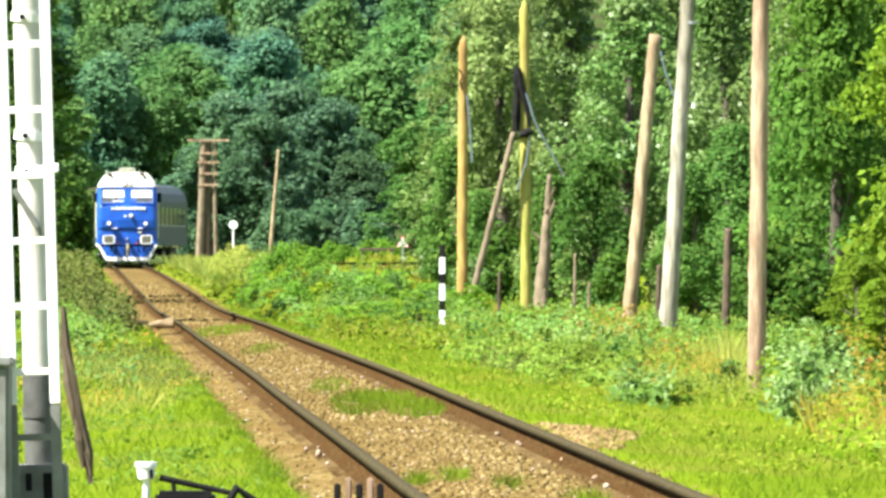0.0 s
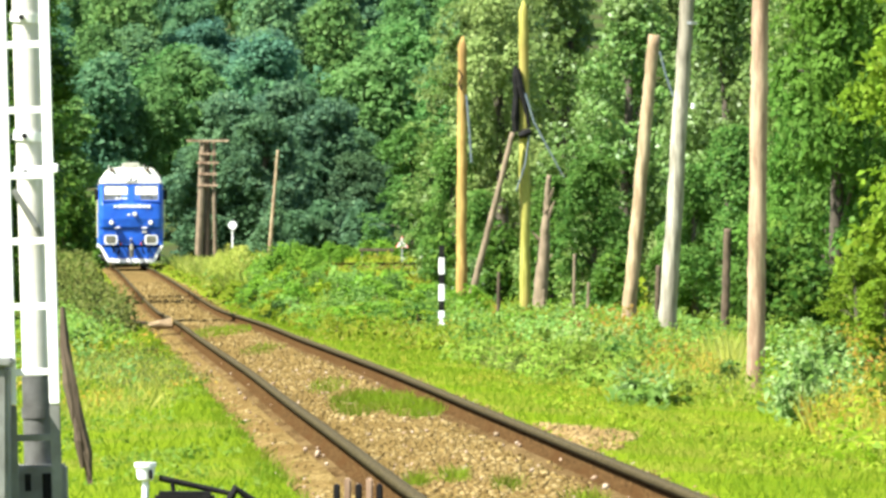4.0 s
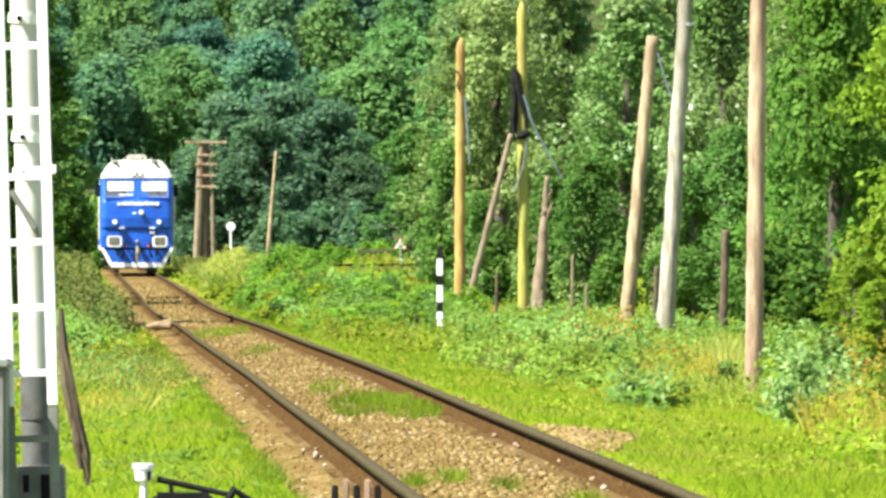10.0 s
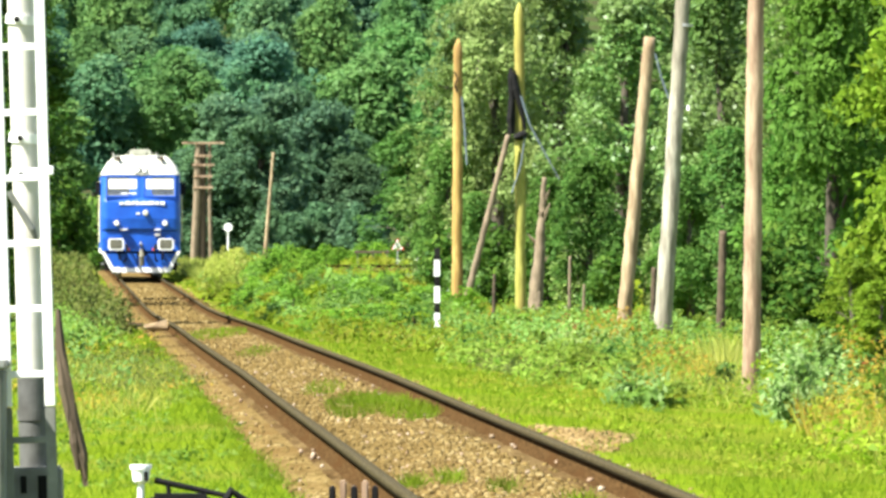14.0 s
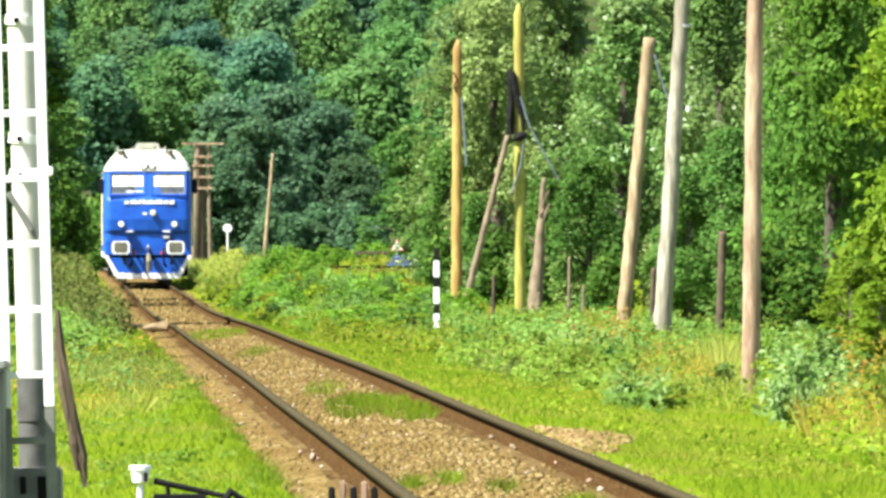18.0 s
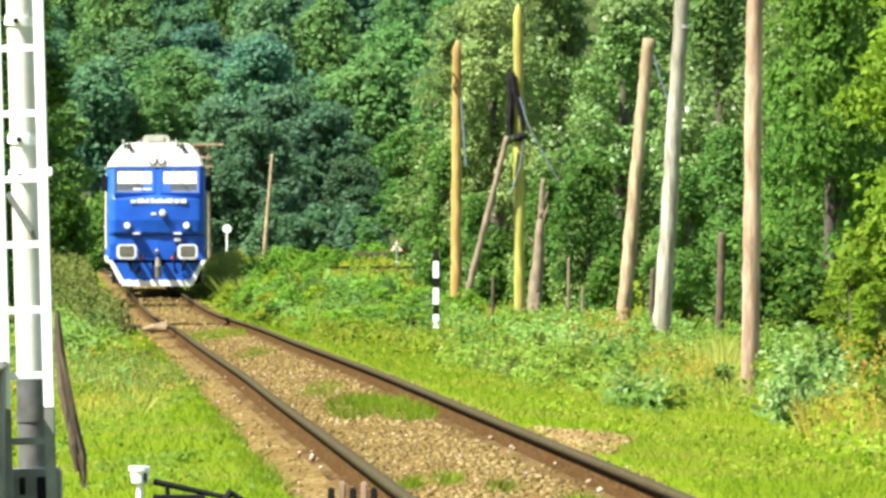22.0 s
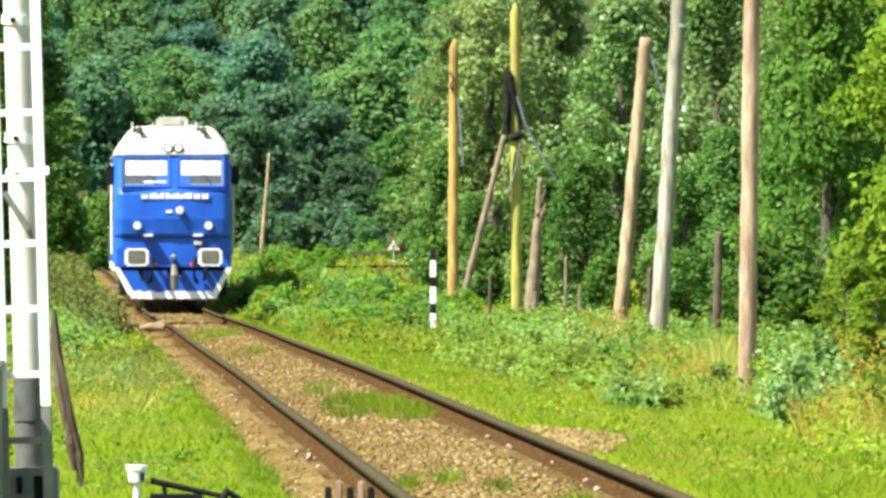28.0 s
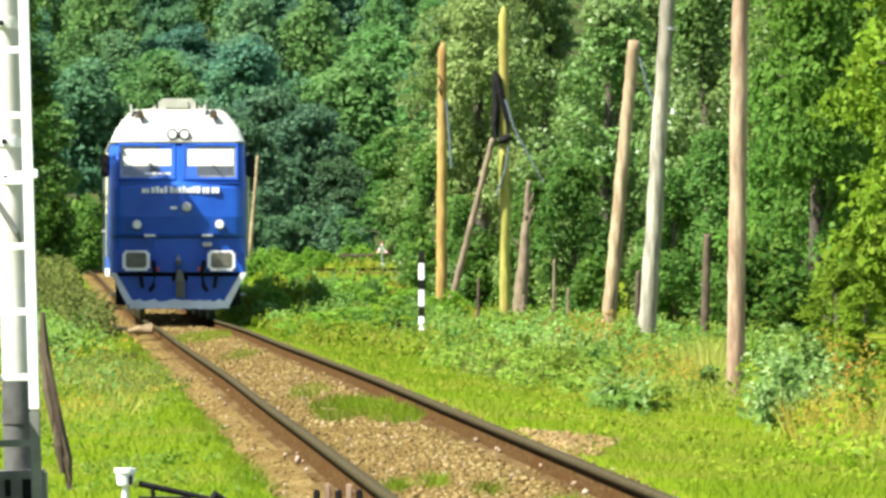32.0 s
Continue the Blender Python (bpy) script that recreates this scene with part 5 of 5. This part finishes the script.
        for y in (4.2, 6.6, 9.0, 11.4):
            g = part("grille", B(s * 1.415 - 0.015, s * 1.415 + 0.015, y, y + 1.7, 2.4, 3.4), M_STEEL, t)
            for k in range(7):
                part("slat", B(s * 1.43 - 0.01, s * 1.43 + 0.01, y + 0.05, y + 1.65, 2.45 + 0.13 * k, 2.52 + 0.13 * k), M_MAST_GREY, g)
        part("step", B(s * 1.3 - 0.12, s * 1.3 + 0.12, 1.1, 1.65, 0.5, 0.55), M_STEEL, t)
        part("side_sill", B(s * 1.4 - 0.03, s * 1.4 + 0.03, 0.6, y1 - 0.3, 0.9, 1.06), M_WHITE, t)
    sets = []
    for y in (2.2, 12.2):
        f = part("bogie_frame", B(-1.1, 1.1, y - 0.5, y + 4.1, 0.45, 0.85, 0.05), M_BLACK, t)
        for k in range(3):
            sets.append(wheelset(t, y + 1.8 * k))
    part("fuel_tank", B(-1.2, 1.2, 7.2, 11.0, 0.35, 1.02, 0.1), M_BLACK, t)
    return t, sets


def coach():
    t = thing("passenger_coach", Matrix(), "dark grey-green coach behind the locomotive", "coach")
    part("body", shell([(0.95, 1.4, 0, 0.1), (3.2, 1.4, 0, 0.1)], 18, 0.0), M_DARKGREY, t)
    part("roof", shell([(3.2, 1.4, 0, 0.1), (3.6, 1.3, 0, 0.1), (3.95, 0.95, 0, 0.1), (4.1, 0.5, 0, 0.1)], 18, 0.0), M_DARKGREY, t, "dark grey arched roof")
    for s in (-1, 1):
        for k in range(8):
            w = part("window", B(s * 1.405 - 0.015, s * 1.405 + 0.015, 1.4 + 2 * k, 2.7 + 2 * k, 2.0, 2.9), M_GLASS, t)
            part("window_frame", B(s * 1.41 - 0.018, s * 1.41 + 0.018, 1.36 + 2 * k, 2.74 + 2 * k, 1.93, 2.0), M_STEEL, w)
        part("buffer", T([(s * 0.885, 0.1, 1.1), (s * 0.885, -0.45, 1.1), (s * 0.885, -0.5, 1.1)], [0.1, 0.1, 0.22], 14), M_BLACK, t)
    part("gangway", B(-0.5, 0.5, -0.45, 0.02, 1.1, 3.2, 0.05), M_RUBBER, t)
    sets = []
    for y in (2.4, 13.2):
        part("bogie_frame", B(-1.05, 1.05, y - 0.4, y + 2.9, 0.45, 0.85, 0.05), M_BLACK, t)
        for k in range(2):
            sets.append(wheelset(t, y + 2.5 * k))
    return t, sets


def car():
    t = thing("hatchback_car", Matrix(), "dark blue hatchback driving along the road", "car")
    part("body", shell([(0.25, 0.78, 0.1, 0.25), (0.45, 0.82, 0, 0.3), (0.68, 0.82, 0.05, 0.3), (0.85, 0.78, 0.3, 0.3), (0.92, 0.74, 0.95, 0.3)], 3.9, 0.1), M_CAR, t, smooth=True)
    part("cabin_glass", shell([(0.9, 0.73, 0.95, 0.2), (1.34, 0.58, 1.55, 0.2)], 3.6, 0.05), M_GLASS, t, "dark car windows")
    part("roof", shell([(1.34, 0.59, 1.53, 0.2), (1.42, 0.5, 1.75, 0.2)], 3.5, 0.02), M_CAR, t, smooth=True)
    part("bumper", B(-0.76, 0.76, -0.08, 0.1, 0.28, 0.48, 0.04), M_CAR, t)
    for s in (-1, 1):
        part("headlight", B(s * 0.58 - 0.16, s * 0.58 + 0.16, -0.02, 0.12, 0.56, 0.7, 0.03), M_LENS, t)
        part("mirror", B(s * 0.86 - 0.09, s * 0.86 + 0.09, 1.2, 1.3, 0.9, 1.03, 0.03), M_CAR, t)
        for y in (0.75, 3.1):
            w = part("wheel", T([(s * 0.64, y, 0.3), (s * 0.83, y, 0.3)], 0.3, 20), M_RUBBER, t)
            part("rim", T([(s * 0.82, y, 0.3), (s * 0.84, y, 0.3)], 0.18, 16), M_STEEL, w)
    return t


# ---- signal mast and small things beside the line ----


def signal_mast():
    t = thing("signal_mast", Matrix.Translation((-1.851, 39.0, -0.35)) @ Matrix.Rotation(radians(-1.55), 4, "Y"), "white signal mast with ladder and grey base", "signal mast")
    up, low = 0.744 + 0.35, 0.614 + 0.35
    part("tube", T([(0.002, 0.09, up), (-0.012, 0.09, 5)], [0.064, 0.058], 28), M_MAST_WHITE, t)
    part("tube_base", T([(0.0, 0.09, 0), (0, 0.09, 0.35), (0, 0.09, 0.351), (0, 0.09, up - 0.004)], [0.075, 0.075, 0.067, 0.066], 28), M_TUBE_GREY, t, "dark grey painted foot")
    part("collar", T([(0, 0.09, up - 0.2), (0, 0.09, up - 0.15)], 0.072, 24), M_TUBE_GREY, t)
    part("foot_box", B(-0.112, 0.13, -0.02, 0.2, 0.0, 0.68, 0.012), M_MAST_GREY, t, "grey iron foot box")
    for x, w, z in ((-0.045, 0.014, 0.56), (0.052, 0.03, 0.46)):
        part("foot_slot", B(x - w, x + w, -0.026, -0.015, z, 0.64), M_BLACK, t)
    lad = part("ladder", B(-0.1, 0.1, -0.3, -0.27, 0.05, 0.09), M_MAST_GREY, t)
    for x, h in ((-0.108, 0.034), (0.1, 0.024)):
        part("stile", B(x - h, x + h, -0.3, -0.275, low, 5, 0.004), M_WHITE, lad)
        part("stile_base", B(x - h, x + h, -0.3, -0.275, 0, low - 0.003, 0.004), M_MAST_GREY, lad)
    z = 0.762 + 0.35
    k = z - math.floor(z / 0.3) * 0.3
    while k < 5:
        part("rung", B(-0.078, 0.078, -0.298, -0.28, k - 0.016, k + 0.016, 0.003), M_WHITE if k > low - 0.02 else M_MAST_GREY, lad)
        k += 0.3
    for z in (1.68 + 0.35, 2.397 + 0.35, 1.849 + 0.35):
        part("clamp", T([(-0.008, 0.09, z - 0.022), (-0.003, 0.09, z + 0.022)], 0.07, 20), M_WHITE, t)
        part("bolt", T([(-0.02, 0.03, z), (-0.02, -0.005, z)], 0.014, 8), M_BLACK, t)
    z = 1.693 + 0.35
    part("stay", T([(0.0, 0.09, z), (0.13, -0.29, z)], 0.014, 8), M_WHITE, t)
    part("stay_nut", B(0.115, 0.145, -0.31, -0.29, z - 0.02, z + 0.02, 0.004), M_WHITE, t)
    part("cable", T([(-0.078, -0.01, 1.952), (0.026, 0.0, 1.776), (0.045, 0.01, 1.72)], [0.015, 0.015, 0.006], 8), M_MAST_GREY, t, "grey cable on the mast")


def marker_post():
    x, y, z = (-0.019, 140, -0.069)
    t = thing("marker_post", Matrix.Translation((x, y, z)), "black and white banded marker post in the weeds", "marker post")
    zs = (-0.4, 0.3, 0.46, 0.74, 0.9, 1.18, 1.38)
    for i, (a, b) in enumerate(zip(zs, zs[1:])):
        part("band", B(-0.05, 0.05, -0.05, 0.05, a, b, 0.008), M_WHITE if i % 2 == 0 else M_BLACK, t)


def h_pole():
    y = 402.0
    x, z0, z1 = -11.179, 1.085, 6.245
    t = thing("twin_pole", Matrix.Translation((x, y, z0 - 0.2)), "old brown twin wooden pole with crossarms", "pole")
    h = z1 - z0 + 0.2
    for a, b, r in ((-0.36, -0.25, 0.2), (0.3, 0.3, 0.1)):
        part("leg", T([(a * 1.2, 0, -0.3), ((a + b) / 2, 0, h / 2), (b, 0, h)], [r, r * 0.85, r * 0.7], 10, 0.1), M_DEAD, t)
    part("leg", T([(-0.1, 0.2, -0.3), (-0.05, 0.1, h)], [0.24, 0.16], 10, 0.06), M_WOOD_DARK, t)
    for q, w in ((0.995, 1.0), (0.8, 0.52), (0.6, 0.48), (0.88, 0.42), (0.7, 0.45)):
        part("crossarm", B(-w, w, -0.2, -0.12, h * q - 0.06, h * q + 0.04), M_WOOD_BROWN, t)


def signs():
    x, y, z = (-9.748, 392, 1.092)
    t = thing("round_sign", Matrix.Translation((x, y, z)), "small round white sign on a post", "sign")
    part("post", T([(0, 0, -0.5), (0, 0, 1.0)], 0.04, 8), M_WHITE, t)
    part("disc", T([(0, -0.05, 1.08), (0, -0.03, 1.08)], 0.2, 24), M_WHITE, t)
    x, y, z = (-2.349, 488, 0.522)
    t = thing("warning_sign", Matrix.Translation((x, y, z)), "red-edged white triangular road warning sign", "road sign")
    part("post", T([(0, 0, -0.3), (0, 0, 0.6)], 0.04, 8), M_STEEL, t)
    part("plate", prism([(-0.38, 0.55), (0.38, 0.55), (0, 1.22)], -0.05, -0.03), M_RED, t)
    part("face", prism([(-0.31, 0.59), (0.31, 0.59), (0, 1.15)], -0.06, -0.045), M_WHITE, t)


def lineside_things():
    """The point lever, its rod, and what lies about near the signal."""
    t = thing("point_lever", Matrix.Translation((-1.548, 44.0, -0.175)), "white-capped point lever with a dark rod beside the rail", "point lever")
    part("cap", T([(0, 0, 0.29), (0, 0, 0.3), (0, 0, 0.36), (0, 0, 0.362), (0, 0, 0.385)], [0.03, 0.042, 0.05, 0.057, 0.057], 20), M_WHITE, t, "white cap")
    part("stem", T([(0, 0, 0), (0, 0, 0.29)], 0.018, 12), M_WHITE, t)
    part("latch", B(0.02, 0.04, -0.06, -0.04, 0.3, 0.35, 0.004), M_BLACK, t)
    part("rod", T([(0.07, 0, 0.305), (0.32, 0.02, 0.25), (0.46, 0.02, 0.22)], [0.018, 0.016, 0.014], 10), M_BLACK, t)
    part("link", T([(0.14, 0.0, 0.29), (0.15, 0.0, 0.2)], 0.012, 8), M_BLACK, t)
    part("housing", B(0.05, 0.36, -0.08, 0.12, 0.1, 0.235, 0.02), M_BLACK, t, "dark iron housing")
    part("crank", T([(0.4, 0.0, 0.12), (0.47, 0.0, 0.25), (0.56, 0.02, 0.18)], 0.025, 8), M_BLACK, t)
    part("base_plate", B(-0.1, 0.62, -0.15, 0.25, 0.0, 0.06, 0.01), M_BLACK, t)
    j = thing("rail_stop", Matrix.Translation((-0.46, 46.4, -0.17)), "short iron blocks bolted beside the rail", "rail fitting")
    for k, x in enumerate((-0.12, -0.06, 0.0, 0.06, 0.115)):
        part("block", B(x - 0.02, x + 0.016, -0.05, 0.1, 0, 0.2 + 0.03 * (k % 2), 0.008), M_BLACK if k % 2 == 0 else M_WOOD_BROWN, j)
    part("sleeper_plate", B(-0.16, 0.2, -0.06, 0.2, -0.02, 0.03, 0.005), M_RUSTY, j)
    c = thing("relay_cabinet", Matrix.Translation((-2.36, 38.6, -0.35)), "grey metal relay cabinet beside the signal mast", "cabinet")
    part("body", B(-0.38, 0.385, -0.2, 0.2, 0, 1.14, 0.015), M_MAST_GREY, c)
    part("lid", B(-0.4, 0.4, -0.22, 0.22, 1.14, 1.18, 0.01), M_MAST_GREY, c)
    part("door", B(-0.33, 0.3, -0.215, -0.2, 0.1, 1.08, 0.008), M_MAST_GREY, c)
    d = thing("broken_stake", Matrix.Translation((-1.805, 43, 0.227)), "splintered dark wooden stake leaning by the mast", "stake")
    part("stake", T([(0.01, 0, -0.1), (-0.005, 0, 0.06), (-0.05, 0, 0.24), (-0.09, 0, 0.42), (-0.115, 0, 0.6), (-0.13, 0, 0.8)], [0.012, 0.026, 0.034, 0.032, 0.024, 0.01], 9, 0.4, 3), M_WOOD_DARK, d)
    part("splinter", T([(-0.03, -0.02, -0.02), (-0.045, -0.02, 0.12), (-0.06, -0.01, 0.28)], [0.008, 0.026, 0.014], 7, 0.3, 4), M_WOOD_DARK, d)
    part("splinter", T([(0.015, -0.02, -0.06), (-0.015, -0.02, 0.05), (-0.04, -0.01, 0.2)], [0.004, 0.01, 0.008], 7, 0.3, 5), M_WOOD_DARK, d)
    part("splinter", T([(-0.075, -0.02, 0.2), (-0.08, -0.02, 0.34), (-0.1, -0.01, 0.5)], [0.004, 0.012, 0.006], 7, 0.3, 6), M_WOOD_DARK, d)
    g = thing("wooden_log", Matrix.Translation((-5.2, 157.0, -0.24)) @ Matrix.Rotation(0.2, 4, "Z"), "short pale sawn log lying beside the rail", "log")
    part("log", T([(-0.26, 0.06, 0.06), (-0.08, 0.02, 0.085), (0.17, -0.05, 0.1)], [0.045, 0.08, 0.092], 12, 0.16, 2), M_LOG, g)
    part("cut_end", T([(0.165, -0.05, 0.1), (0.18, -0.053, 0.1)], 0.082, 12), M_WOOD_YELLOW, g)
    d = thing("broken_board", Matrix.Translation((-5.52, 157.2, -0.16)) @ Matrix.Rotation(0.1, 4, "Y"), "dark rotten board lying between stone and log", "board")
    part("board", B(-0.24, 0.26, -0.12, 0.1, 0.0, 0.05, 0.012), M_WOOD_DARK, d)
    part("stub", T([(-0.34, 0.0, -0.05), (-0.33, 0.0, 0.1), (-0.3, 0.0, 0.2)], [0.05, 0.045, 0.02], 8, 0.2, 9), M_WOOD_DARK, d, "splintered dark stub")
    r = thing("pale_stone", Matrix.Translation((-5.76, 157.5, -0.2)), "pale rough stone beside the track", "stone")
    bm = bmesh.new()
    bmesh.ops.create_icosphere(bm, subdivisions=2, radius=0.14)
    for v in bm.verts:
        v.co *= 1 + 0.35 * noise.noise(v.co * 9)
        v.co.z *= 0.75
        v.co.z += 0.1
    part("stone", bm, M_SAND, r)
    p = thing("poppy", Matrix(), "red poppy in the grass", "flower", "poppies")
    part("stem", T([(0, 0, 0), (0.02, 0, 0.3), (0.01, 0, 0.5)], 0.004, 5), L_GRASS, p)
    bm = bmesh.new()
    for k in range(5):
        a = k * math.tau / 5
        vs = [bm.verts.new((0.01 + math.cos(a + u) * q * 0.05, math.sin(a + u) * q * 0.05, 0.5 + q * 0.03)) for u, q in ((0, 0.1), (-0.6, 0.9), (0, 1.2), (0.6, 0.9))]
        bm.faces.new(vs)
    part("petals", bm, M_RED, p, "red petals")
    for k, (x, y) in enumerate(((4.563, 92.0), (4.572, 90.5), (3.414, 112.0))):
        put(p, x, y, None, k * 1.1, 0.95, 0.75, k == 0)


def guard_rail():
    t = thing("guard_rail", Matrix.Translation((-3.862, 498.0, 0.0)), "dark weathered guard rail along the far road", "guard rail")
    part("beam", B(-1.1, 1.0, -0.05, 0.05, 0.86, 1.02, 0.02), M_WOOD_DARK, t)
    for x in (-0.9, 0.0, 0.85):
        part("post", B(x - 0.06, x + 0.06, 0.05, 0.15, -0.4, 1.05), M_MAST_GREY, t)


def road():
    bm = bmesh.new()
    a = [bm.verts.new(p) for p in ((-40, 474, -0.65), (40, 474, -0.65), (40, 482, -0.64), (-40, 482, -0.64))]
    bm.faces.new(a)
    ob = part("road", bm, M_ASPHALT)
    tagged(ob, "narrow asphalt road crossing behind the verge", "road", kind="structure")


ground()
railway()
hillside()
wood_edge()
right_wood()
left_wood()
poles()
signal_mast()
marker_post()
h_pole()
signs()
road()
guard_rail()
lineside_things()
LOCO, LOCO_AXLES = locomotive()
COACH, COACH_AXLES = coach()
CAR = car()
verge()
ballast()

# ---- what moves ----
SPEED = 7.1


def front(t):
    return 407.0 - SPEED * t


def along(s, length):
    """The pose of a vehicle whose front stands at s, resting on its two bogies."""
    a, b = track(s + 0.2 * length), track(s + 0.8 * length)
    pa, pb = Vector(a[:3]), Vector(b[:3])
    d = pb - pa
    turn = math.atan2(d.x, d.y)
    rise = math.atan2(d.z, math.hypot(d.x, d.y))
    p = pa - d.normalized() * 0.2 * length
    return Matrix.Translation(p) @ Matrix.Rotation(-turn, 4, "Z") @ Matrix.Rotation(rise, 4, "X")


def motions():
    ts = [0.5 * i for i in range(65)]
    walk(LOCO, [(t, along(front(t), 17.0)) for t in ts])
    walk(COACH, [(t, along(front(t) + 17.9, 18.0)) for t in ts])
    fine = [0.1 * i for i in range(321)]
    for ax in LOCO_AXLES + COACH_AXLES:
        y = ax.location.y
        walk(ax, [(t, Matrix.Translation((0, y, 0.5)) @ Matrix.Rotation(SPEED * t / 0.5, 4, "X")) for t in fine])
    walk(CAR, [(t, pose(-2.908 - 3.52 * (t - 18.2), 478.0, -0.63, 0, 0, -7)) for t in (0.0, 8.0, 16.0, 18.0, 19.0, 20.0, 24.0, 32.0)])


motions()
